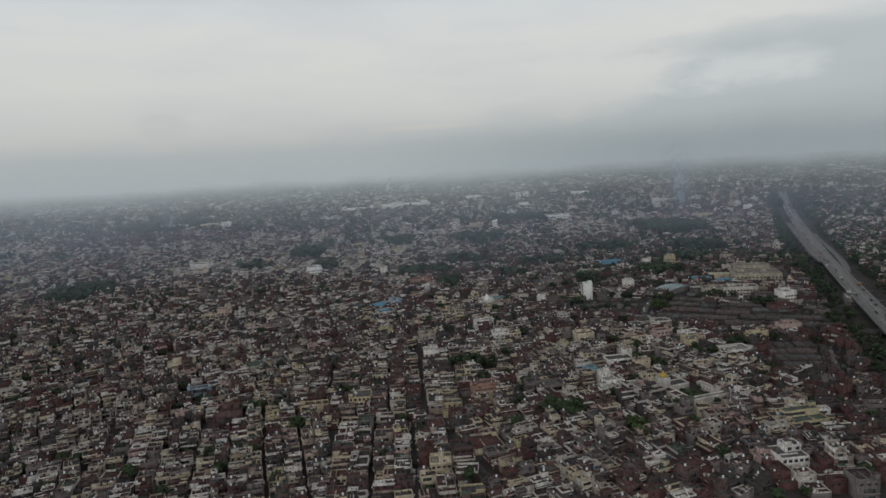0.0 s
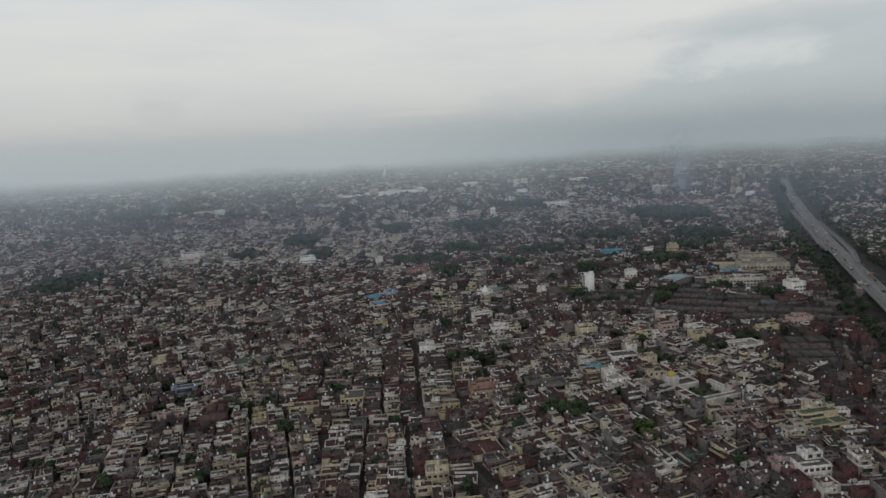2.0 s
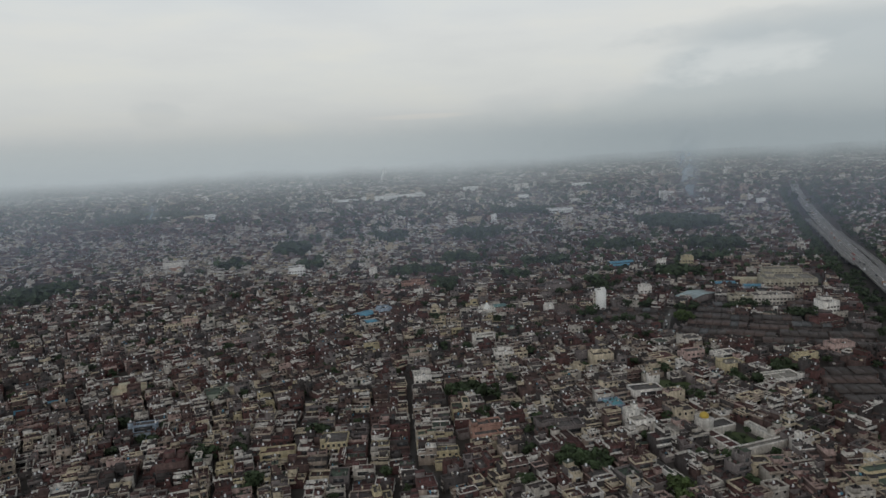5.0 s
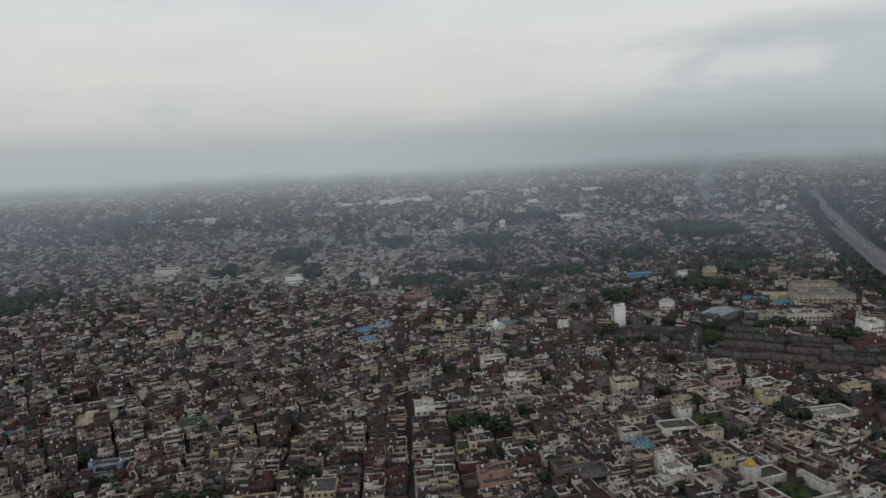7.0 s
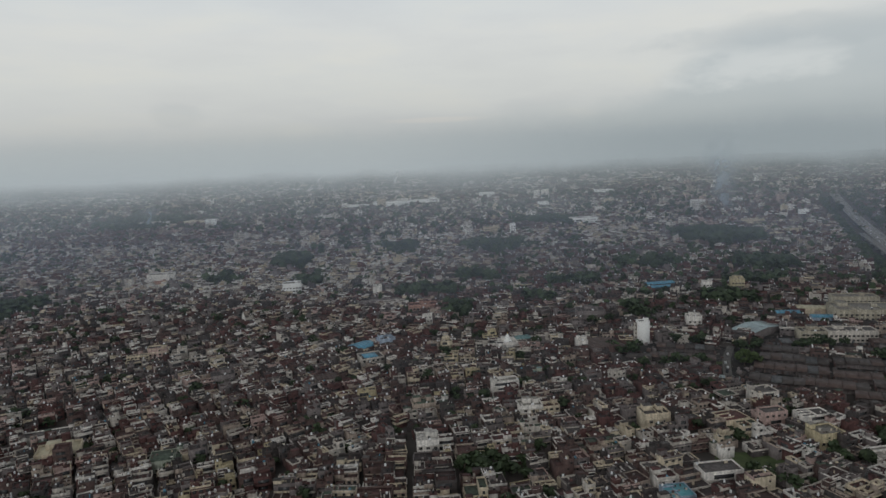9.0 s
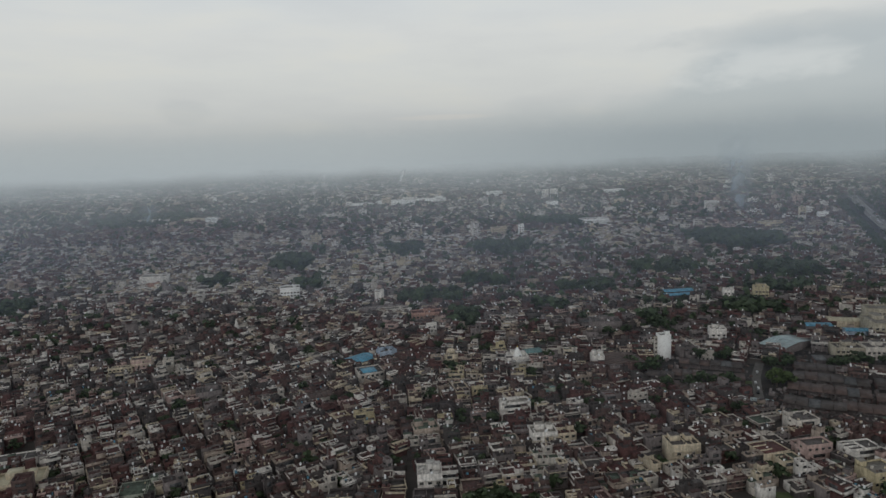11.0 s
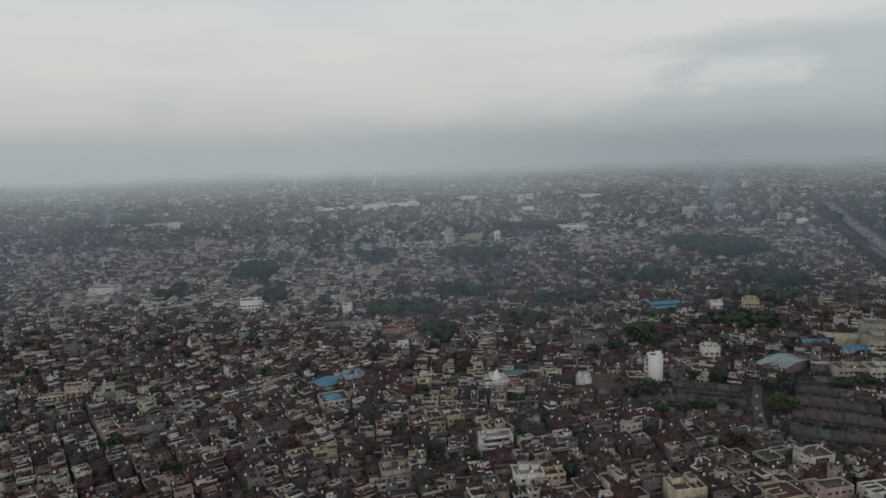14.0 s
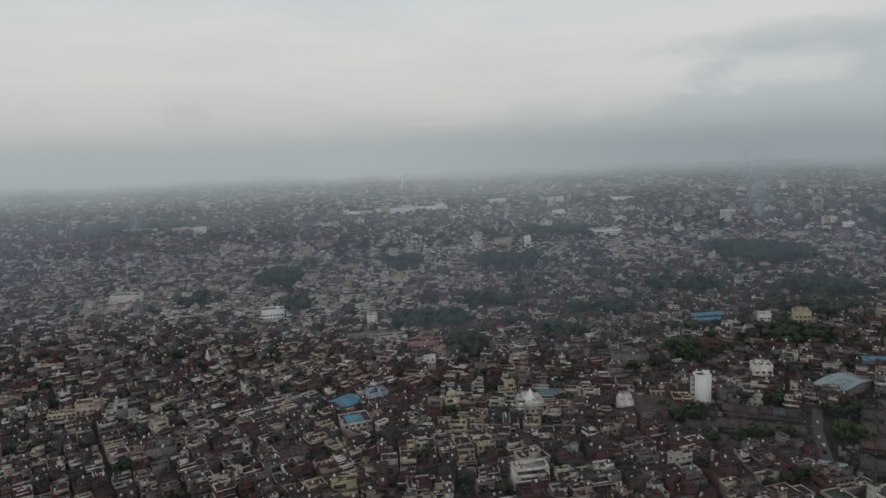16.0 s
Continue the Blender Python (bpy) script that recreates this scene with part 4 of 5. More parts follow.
# far pale blocks
FAR_BLOCKS = [(300, 1430, 45, 18, 12, 2), (-64, 1912, 88, 22, 15, 3), (18, 1985, 76, 18, 11, 3), (-149, 1912, 60, 18, 10, 3), (-88, 1908, 22, 20, 21, 3), (-36, 1922, 26, 16, 19, 3), (-178, 1905, 14, 14, 14, 3), (40, 1978, 20, 16, 15, 3), (-418, 1622, 19, 16, 16, 0),
              (-546, 1660, 60, 16, 12, 2), (-490, 1690, 80, 14, 9, 2), (544, 1542, 16, 14, 24, -8), (677, 1450, 19, 14, 17, -8), (684, 1409, 14, 12, 12, -8),
              (456, 1578, 16, 12, 10, -6), (498, 1593, 20, 12, 12, -6), (124, 1335, 24, 16, 14, 6), (300, 1936, 14, 14, 26, 0), (322, 1942, 17, 14, 27, 0),
              (289, 1782, 24, 16, 11, 0), (158, 1325, 8, 9, 18, 5), (92, 1420, 12, 12, 14, 3), (430, 1750, 18, 14, 14, 0), (380, 1630, 22, 12, 9, 0),
              (600, 1660, 22, 14, 12, -8), (190, 2100, 40, 18, 14, 4), (500, 2050, 50, 18, 13, 0), (70, 1740, 30, 14, 10, 3), (560, 1340, 34, 16, 8, -10)]
for i, (x, y, w, d, h, turn) in enumerate(FAR_BLOCKS):
    tone = ("white_paint", "fresh_white", "fresh_white", "old_white_paint", "cream_paint", "white_paint")[i % 6 if i > 3 else 1]
    slab_building(x, y, w, d, h, turn, tone, "pale_terrace", "far pale block rising over the hazy low houses", "apartment_block", "apartment block", bands=h > 11)

# single houses that stand out
slab_building(-297, 1031, 29, 16, 11.5, 6, "white_paint", "pale_terrace", "broad white hall with a red-brown forecourt", "hall", "hall", bands=False)
slab_building(-293, 1017, 15, 7, 5.0, 6, "salmon_paint", "red_brick_terrace", "low red-brown block in front of the white hall", "forecourt_block", "house", bands=False)
slab_building(-126, 938, 19, 13, 12.5, 10, "fresh_white", "pale_terrace", "white three-storey house beside dark trees", "house", "house")
slab_building(-35, 914, 9, 9, 10, 6, "white_paint", "pale_terrace", "narrow white house beside a grove", "house", "house", bands=False)
spire_house = landmark(-139, 821, 26, 12, 1, 12, "old_white_paint", "grey_terrace", "long pale shrine with a pointed white spire", "shrine", "shrine", 6, windows=False, tank=False)
part("spire", quad_mesh("spire", *join([(*tube(2.4, 0.3, 3.0, 11.5, 8, -8, 0), 0)]), ["white_paint"]), spire_house)
gable_shed(-53, 657, 15, 11, 5.0, 0.9, 20, "old_white_paint", "rust_sheet", "house with a pinkish sheet roof", "house", "house")
slab_building(-34, 871, 46, 5, 5, 14, "grey_plaster", "white_terrace", "long low house with a pale roof edge", "row_house", "house", bands=False)
white_c = landmark(122, 464, 12, 12, 4, 12, "white_paint", "pale_terrace", "tall stepped white house with many terraces", seed=21)
landmark(110, 455, 13, 11, 2, 12, "white_paint", "pale_terrace", "white stepped house with open terraces", seed=22)
landmark(134, 452, 13, 11, 2, 12, "old_white_paint", "pale_terrace", "off-white stepped house with deep terraces", seed=23)
landmark(142, 456, 8, 9, 2, 12, "pink_paint", "grey_terrace", "pink and cream corner house", seed=24)
# courtyard hall: four wings round a garden, golden dome
yard_house = tagged(new("courtyard_hall"), "white courtyard hall with a red-brown terrace and golden dome", "hall")
yard_house.matrix_basis = pose(164, 455, 0, 0, 0, 106)
for name, q, roof in (("front_wing", (-20, 0, 9.0, 15.5), "red_brick_terrace"), ("back_wing", (-18, 0, -14.5, -11.0), "white_terrace"), ("end_wing", (-24.2, -20, -15.0, 15.5), "pale_terrace"),
                      ("far_wing", (0.2, 9, -6.0, 15.5), "grey_terrace")):
    part(name, box_mesh(name, [(0, 0, 0, *q, 0, 3.6, "old_white_paint", roof)]), yard_house)
    part("parapet", ring_mesh("parapet", [(0, 0, 0, *q, 3.6, 4.4, "white_paint", 0.3)]), yard_house)
part("tower_room", box_mesh("tower_room", [(0, 0, 0, 0.8, 7.2, 7.4, 13.8, 3.6, 9.4, "white_paint", "white_terrace")]), yard_house)
part("dome", dome_mesh(2.3, 1.15, "gold_paint"), yard_house, "golden onion dome", pose(4.0, 10.6, 9.4))
for k in range(2):
    part("terrace_wall", box_mesh("terrace_wall", [(0, 0, 0, -14 + 7 * k, -13.75 + 7 * k, 9.4, 15.1, 3.6, 4.2, "white_paint", "white_paint")]), yard_house)
for k in range(4):
    part("window", window_meshes[1], yard_house, "", pose(-16 + 5.4 * k, 9.0, 1.4))
    part("window", window_meshes[1], yard_house, "", pose(-16 + 5.4 * k, 15.5, 1.4, 0, 0, 180))
for x, y, r in ((154, 462, 7), (160, 448, 10), (166, 434, 9), (172, 456, 9), (174, 444, 8), (152, 442, 6), (158, 428, 6), (164, 466, 6), (150, 522, 7), (160, 523, 8), (171, 521, 7)):
    BLOCKED.append((x, y, r))
landmark(171, 349, 13, 13, 4, 3, "white_paint", "grey_terrace", "tall white house with dark openings on its front", seed=31)
slab_building(160, 351, 7, 9, 7, 3, "pink_paint", "grey_terrace", "narrow house with a pinkish front", "house", "house", bands=False)
landmark(204, 392, 20, 13, 3, 8, "yellow_paint", "green_terrace", "large pale yellow house with long terraces", seed=33)
slab_building(205, 411, 12, 10, 5.0, 12, "cream_paint", "white_terrace", "low house with a bright cream flat roof", "house", "house", bands=False)
landmark(224, 514, 23, 13, 2, 8, "white_paint", "pale_terrace", "broad white house with a high garden wall", seed=35)
landmark(204, 535, 13, 11, 3, 10, "yellow_paint", "pale_terrace", "tall pale yellow house with stepped balconies", seed=36)
landmark(255, 544, 16, 11, 3, 10, "yellow_paint", "grey_terrace", "yellow three-storey house with balconies", seed=37)
landmark(213, 562, 16, 9, 2, 8, "white_paint", "grey_terrace", "long white terraced house with stepped roofs", seed=60)
landmark(116, 491, 11, 11, 2, 6, "blue_paint", "turquoise_sheet", "turquoise house with sheet-covered terraces", seed=38, trim="blue_paint")
landmark(141, 509, 18, 10, 2, 6, "white_paint", "grey_terrace", "long white house with an open upper terrace", seed=61)
landmark(44, 466, 16, 12, 3, 10, "salmon_paint", "grey_terrace", "salmon-pink house with white-edged balconies", seed=39)
landmark(-33, 462, 13, 12, 3, 0, "yellow_paint", "grey_terrace", "yellow house with a dark open loggia", seed=40)
landmark(-61, 461, 17, 12, 2, 6, "yellow_paint", "brown_terrace", "low broad yellow house beside a tree", seed=41)
landmark(-142, 501, 15, 10, 2, 12, "blue_paint", "grey_terrace", "pale blue house with white window frames", seed=42)
gable_shed(-228, 540, 18, 7, 3.6, 0.8, 14, "dark_plaster", "blue_sheet", "low shed under bright blue sheets", "shed", "shed")
gable_shed(-216, 554, 14, 6, 3.6, 0.7, 14, "dark_plaster", "blue_sheet", "small shed under bright blue sheets", "shed", "shed")
landmark(36, 395, 16, 17, 1, 12, "cream_paint", "red_brick_terrace", "low house with an orange-brown walled terrace", seed=44, trim="cream_paint")
slab_building(132, 568, 14, 11, 8.5, 4, "cream_paint", "grey_terrace", "cream house with a tall blank wall", "house", "house", bands=False)
slab_building(13, 550, 11, 11, 8.0, 2, "white_paint", "white_terrace", "white square house at the head of a lane", "house", "house")
slab_building(70, 590, 13, 10, 7.0, 4, "white_paint", "pale_terrace", "white house with a plain white front", "house", "house", bands=False)
landmark(67, 560, 12, 10, 2, 2, "old_white_paint", "green_terrace", "house with a pale green terrace", seed=48)
landmark(60, 628, 16, 13, 3, 8, "white_paint", "pale_terrace", "white stepped house with yellow trim", seed=49)
slab_building(152, 786, 23, 15, 8.5, -4, "grey_plaster", "grey_terrace", "grey hall with a plain front", "hall", "hall", bands=False)
gable_shed(140, 699, 22, 26, 5.5, 1.8, 100, "brown_plaster", "rust_sheet", "large shed with a red-brown sheet roof", "shed", "shed")
slab_building(125, 702, 7, 9, 8.0, 6, "white_paint", "white_terrace", "narrow white house at the shed's corner", "house", "house", bands=False)
landmark(22, 443, 12, 12, 2, 2, "yellow_paint", "grey_terrace", "yellow house with a long terrace", seed=52)
landmark(85, 467, 17, 11, 2, 8, "grey_plaster", "grey_terrace", "grey house with a white-edged terrace", seed=53)
slab_building(-109, 451, 14, 12, 8.5, 8, "brown_plaster", "red_brick_terrace", "brown bare-plastered house with a blank wall", "house", "house", bands=False)
slab_building(-173, 561, 20, 14, 6.5, 18, "cream_paint", "cream_sheet", "pale hall with a broad cream roof", "hall", "hall", bands=False)
landmark(-195, 590, 26, 9, 1, 18, "white_paint", "grey_terrace", "long low white-edged house", seed=62)
landmark(-115, 549, 15, 13, 2, 14, "green_paint", "green_terrace", "pale green house with a walled terrace", seed=57)
landmark(12, 372, 10, 11, 3, 1, "cream_paint", "pale_terrace", "cream corner house on the lane", seed=58)
landmark(-10, 500, 15, 12, 2, 1, "brown_plaster", "red_brick_terrace", "broad brown house with pale roof edges", seed=59)

slab_building(11, 836, 26, 12, 8, 6, "salmon_paint", "red_brick_terrace", "long red-brown two-storey building beside a grove", "row_house", "house")
slab_building(-18, 860, 29, 8, 6, 10, "old_white_paint", "grey_terrace", "long pale-edged low house", "row_house", "house", bands=False)
landmark(-184, 722, 13, 12, 4, 14, "pink_paint", "grey_terrace", "pale pink multi-level house above its neighbours", seed=71, trim="cream_paint")
landmark(-170, 726, 11, 11, 3, 14, "old_white_paint", "grey_terrace", "off-white multi-level house with a flat roof terrace", seed=85)
landmark(-194, 709, 15, 11, 3, 14, "cream_paint", "grey_terrace", "cream multi-level house with open loggias", seed=72)
slab_building(-120, 663, 15, 11, 8, 18, "grey_plaster", "grey_terrace", "plain grey flat-roofed block on a lane", "house", "house", bands=False)
landmark(-22, 616, 11, 11, 3, 10, "yellow_paint", "grey_terrace", "pale yellow house with stepped balconies", seed=73)
slab_building(11, 600, 13, 10, 7, 12, "beige_paint", "green_terrace", "large beige blank-walled house", "house", "house", bands=False)
slab_building(83, 647, 6, 6, 5, 6, "green_paint", "teal_sheet", "small house with a teal awning", "house", "house", bands=False)
landmark(171, 563, 14, 12, 2, 14, "cream_paint", "red_brick_terrace", "cream house with an orange-brown walled terrace", seed=74)
landmark(191, 563, 13, 12, 3, 8, "pink_paint", "grey_terrace", "broad grey-roofed house with a pinkish front", seed=75)
landmark(201, 590, 13, 11, 3, 8, "old_white_paint", "grey_terrace", "pale house with a bluish rooftop room", seed=76)
slab_building(226, 751, 11, 10, 9, -8, "white_paint", "grey_terrace", "white three-storey block with dark windows", "office_block", "office block")
landmark(12, 793, 13, 11, 3, 8, "white_paint", "pale_terrace", "white stepped house beside trees", seed=77)
landmark(62, 731, 10, 10, 3, 6, "yellow_paint", "grey_terrace", "pale yellow three-storey house", seed=78)
landmark(88, 706, 14, 8, 2, 6, "pink_paint", "grey_terrace", "pink low house beside the temple", seed=79)
round_house = landmark(28, 716, 8, 9, 3, 8, "cream_paint", "pale_terrace", "cream house with a rounded rooftop shell", seed=80)
part("roof_shell", dome_mesh(3.0, 0.9, "cream_paint"), round_house, "", pose(0, 0, 9.4))

# ---- yards: long low sheds ----
shed_rng = random.Random(8)


def long_shed(x, y, w, d, turn, sheet):
    """A row of low bays under one lean roof, with openings between its piers."""
    ob = tagged(new("yard_shed"), "long low dark shed with a weathered sheet roof in the yard", "shed", "yard sheds")
    ob.matrix_basis = pose(x, y, 0, 0, 0, turn)
    part("back_wall", box_mesh("back_wall", [(0, 0, 0, -w / 2, w / 2, d / 2 - 0.3, d / 2, 0, 3.9, "brown_plaster", "brown_plaster")]), ob)
    for q in ((-w / 2, -w / 2 + 0.3), (w / 2 - 0.3, w / 2)):
        part("end_wall", box_mesh("end_wall", [(0, 0, 0, *q, -d / 2, d / 2 - 0.3, 0, 3.3, "brown_plaster", "brown_plaster")]), ob)
    # wall added behind the piers so the shaded bays look less black
    part("front_wall", box_mesh("front_wall", [(0, 0, 0, -w / 2 + 0.3, w / 2 - 0.3, -d / 2 + 1.6, -d / 2 + 1.8, 0, 2.7, "grey_plaster", "brown_plaster")]), ob)
    bays = max(2, int(w / 6.0))
    for i in range(bays):
        a, b = -w / 2 - 0.3 + i * (w + 0.6) / bays, -w / 2 - 0.3 + (i + 1) * (w + 0.6) / bays - 0.15
        up = shed_rng.uniform(-0.3, 0.3)
        v = [(a, -d / 2 - 0.5, 3.3 + up), (b, -d / 2 - 0.5, 3.3 + up), (b, d / 2 + 0.4, 4.2 + up), (a, d / 2 + 0.4, 4.2 + up)]
        v += [(p[0], p[1], p[2] + 0.15) for p in v]
        part("roof_sheet", quad_mesh("roof_sheet", np.array(v), np.array(QUADS), np.zeros(5), [sheet if shed_rng.random() < 0.7 else shed_rng.choice(("dark_sheet", "rust_sheet", "tin_roof", "dark_sheet"))]), ob)
        if i:
            part("pier", box_mesh("pier", [(0, 0, 0, a - 0.2, a + 0.2, -d / 2, -d / 2 + 0.4, 0, 3.3, "grey_plaster", "grey_plaster")]), ob)
    return ob


for x, y, w, d, turn, sheet in ((177, 646, 43, 10, -29, "dark_sheet"), (186, 669, 42, 9, -22, "rust_sheet"), (196, 690, 38, 8, -22, "dark_sheet"), (158, 674, 16, 8, -24, "dark_sheet"),
                                (243, 637, 42, 11, -29, "rust_sheet"), (254, 654, 40, 11, -28, "dark_sheet"), (266, 671, 44, 10, -26, "dark_sheet"), (224, 618, 30, 10, -31, "dark_sheet"),
                                (252, 605, 34, 11, -29, "rust_sheet"), (274, 618, 26, 10, -27, "rust_sheet"), (288, 597, 30, 10, -25, "dark_sheet"), (292, 640, 34, 10, -24, "dark_sheet"),
                                (306, 664, 32, 9, -19, "rust_sheet"), (306, 617, 26, 10, -23, "dark_sheet"), (318, 588, 28, 10, -20, "dark_sheet"), (326, 640, 20, 9, -18, "rust_sheet"),
                                (320, 562, 26, 9, -14, "dark_sheet"), (276, 690, 22, 8, -10, "dark_sheet"), (334, 682, 18, 8, -9, "rust_sheet"), (340, 540, 26, 9, -12, "dark_sheet"),
                                (236, 590, 22, 9, -30, "dark_sheet"), (268, 520, 34, 10, -6, "dark_sheet"), (262, 506, 30, 9, -8, "rust_sheet"), (258, 492, 26, 10, -8, "dark_sheet"), (254, 476, 24, 10, -10, "dark_sheet"), (293, 480, 14, 9, -14, "dark_sheet"), (247, 462, 18, 8, -12, "rust_sheet"), (266, 584, 26, 9, -27, "rust_sheet"), (296, 572, 24, 9, -22, "dark_sheet")):
    long_shed(x, y, w, d, turn, sheet)

for a, b, w, l, q in YARDS:
    yard = box_mesh("ground_yard", [(a, b, radians(q), -w, w, -l, l, 0.0, 0.02 + 0.004 * YARDS.index((a, b, w, l, q)), "dark_earth", "dark_earth")])
    tagged(new("ground_yard", yard), "bare dark earth of a scrap yard", "ground", kind="structure")
lumber_rng, lumber = random.Random(21), []
while len(lumber) < 900:
    a, b, w, l, q = lumber_rng.choice(YARDS)
    u, v = lumber_rng.uniform(-1, 1) * w, lumber_rng.uniform(-1, 1) * l
    c, k = math.cos(radians(q)), math.sin(radians(q))
    x, y = a + u * c - v * k, b + u * k + v * c
    if from_line(x, y, YARD_ROAD[0], YARD_ROAD[-1]) < 5:
        continue
    tone = lumber_rng.choice(("dark_plaster", "rust_sheet", "dark_sheet", "brown_plaster", "grey_plaster", "tin_roof", "dark_plaster", "grey_plaster", "rust_sheet"))
    sx, sy = lumber_rng.uniform(0.3, 1.6), lumber_rng.uniform(0.3, 1.2)
    lumber.append((x, y, lumber_rng.uniform(0, 3), -sx, sx, -sy, sy, 0.0, lumber_rng.uniform(0.4, 2.4), tone, tone))
tagged(new("yard_lumber", box_mesh("yard_lumber", lumber)), "stacked crates, sheets and scrap lying about the dark yards", "lumber", kind="stuff")

gable_shed(199, 626.5, 11, 4, 3.2, 0.4, -28, "white_paint", "pale_blue_sheet", "small white canopy with a blue edge at the lane end", "canopy", "canopy")

# ---- the rest of the houses ----
rings, things, joined, tanks_white, tanks_black, garden = {}, 0, {}, [], [], []


def join_house(store, plan, x, y, turn):
    rows = joined.setdefault(store, [])
    for key in ("walls", "divider", "stair_head", "cornice", "clutter"):
        rows += [(x, y, turn, *b) for b in plan[key]]
    rows += [(x, y, turn, *b) for group in plan["loggia"] for b in group]
    rings.setdefault(store, []).extend((x, y, turn, *b) for b in plan["parapet"])
    c, s = math.cos(turn), math.sin(turn)
    for tx, ty, tz in plan["tank"]:
        (tanks_black if rng.random() < 0.4 else tanks_white).append((x + c * tx - s * ty, y + s * tx + c * ty, tz, 0, 1, 1))


every = []
for i in range(len(DISTRICTS)):
    sy = DISTRICTS[i][1]
    step = 0.86 if DISTRICTS[i][0] < -45 and sy < 960 else 1.0 if sy < 1300 else (1.2 if sy < 1800 else (1.6 if sy < 2600 else (2.4 if sy < 3600 else 3.1)))
    for p in plots(i, 322, BACK_Y - 20, step):
        every.append((i, step, *p))
for i, step, x, y, turn, w, d in every:
    if not free(x, y, min(w, d) / 2):
        continue
    east = road_side(x, y) > 0
    wild = rng.random()
    if wild < (0.28 if east else 0.30 if y > 1550 else 0.20 if x > 90 and 720 < y < 1180 else 0.13 if x > 90 and y > 1180 else 0.11 if y > 560 else 0.075):
        garden.append((x, y, step))
        continue
    roofs = DISTRICTS[i][4]
    tone, edged = tones(x, y, i)
    wall, roof = rng.choice(tone), rng.choice(roofs)
    storeys = rng.choices((1, 2, 3, 4), (0.22, 0.66, 0.11, 0.01) if y < 590 else (0.34, 0.58, 0.075, 0.005))[0]
    # distance softness put into wall colours: past 1000 m darks lifted, whites dulled
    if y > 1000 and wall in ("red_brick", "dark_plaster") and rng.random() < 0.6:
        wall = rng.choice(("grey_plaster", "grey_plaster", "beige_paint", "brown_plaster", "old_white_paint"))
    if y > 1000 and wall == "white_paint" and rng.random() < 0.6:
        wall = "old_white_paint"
    trim = rng.choice(TRIMS) if rng.random() < edged else wall
    if x > 95 and 735 < y < 1180 and not east:
        storeys, trim = rng.choice((1, 1, 1, 2)), (trim if rng.random() < 0.3 else wall)
        roof = rng.choice(("dark_sheet", "dark_sheet", "tin_roof", "brown_terrace", "dark_grey_terrace", "rust_sheet"))
    if 0 < x < 210 and 1180 < y < 1560:
        wall, trim = rng.choice(BRIGHT), rng.choice(TRIMS)
    w, d = w - 0.05, d - 0.05
    if y < (356 if x > -45 else 352) or (abs(x - 12) < 31 and y < THING_LIMIT):
        plan = house_plan(rng, w, d, storeys, wall, roof, 3, trim, south_side(turn))
        words = ("one-storey", "two-storey", "three-storey", "four-storey")[storeys - 1]
        build_house(plan, x, y, turn, "house", f"{TONE[wall]} {words} house with a {ROOF_TONE[roof]} flat roof terrace", "house", "houses along the lanes", rng.random() < 0.3)
        things += 1
    elif y < 720:
        plan = house_plan(rng, w, d, storeys, wall, roof, 2, trim, south_side(turn))
        if tone is DARK and rng.random() < 0.75:
            plan["tank"] = []
        join_house("near_houses", plan, x, y, turn)
    elif y < 1350:
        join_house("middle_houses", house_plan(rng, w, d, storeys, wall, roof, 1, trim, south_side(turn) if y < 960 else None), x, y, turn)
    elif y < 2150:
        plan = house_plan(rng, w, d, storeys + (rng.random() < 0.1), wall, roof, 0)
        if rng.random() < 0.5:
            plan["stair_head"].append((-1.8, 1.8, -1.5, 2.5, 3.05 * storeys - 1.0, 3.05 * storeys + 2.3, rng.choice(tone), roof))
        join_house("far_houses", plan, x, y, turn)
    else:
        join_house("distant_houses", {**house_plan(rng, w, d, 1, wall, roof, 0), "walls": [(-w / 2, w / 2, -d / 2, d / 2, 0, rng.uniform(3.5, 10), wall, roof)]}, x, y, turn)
block_rng = random.Random(17)
for _ in range(150):
    y = block_rng.uniform(1180, 2700)
    x = block_rng.uniform(-0.32, 0.52) * y
    w, d, h = block_rng.uniform(8, 20), block_rng.uniform(8, 13), block_rng.choice((8, 10, 10, 13, 13, 16, 19))
    wall, t = block_rng.choice(("white_paint", "white_paint", "old_white_paint", "cream_paint", "pink_paint", "beige_paint")), radians(block_rng.uniform(-14, 14))
    if not free(x, y, 4):
        continue
    rows = joined["far_houses"]
    rows.append((x, y, t, -w / 2, w / 2, -d / 2, d / 2, 0, h, wall, "grey_terrace"))
    rows.append((x, y, t, -1.6, 1.6, 0, 3, h, h + 2.4, wall, "grey_terrace"))
    for k in range(int(h / 3.1)):
        for q in (-0.46, 0.04):
            rows.append((x, y, t, q * w, (q + 0.42) * w, -d / 2 - 0.08, -d / 2 + 0.1, k * 3.1 + 1.1, k * 3.1 + 2.3, "dark_plaster", "dark_plaster"))
WORDS = {"near_houses": "dense flat-roofed plastered houses with parapets and water tanks", "middle_houses": "dense flat-roofed houses with pale parapets and dark terraces",
         "far_houses": "tightly packed low flat-roofed houses in haze", "distant_houses": "hazy distant sprawl of low pale houses"}
for key, rows in joined.items():
    tagged(new(key, box_mesh(key, rows)), WORDS[key], "houses", kind="stuff")
    if rings[key]:
        tagged(new("roof_parapets", ring_mesh("roof_parapets", rings[key], key == "near_houses")), "pale low parapet walls round the flat roofs", "parapets", kind="stuff")
tagged(new("water_tanks", tiled_mesh("water_tanks", SMALL_TANK, tanks_white, ["white_plastic"])), "white plastic water tanks on the flat roofs", "water tanks", kind="stuff")
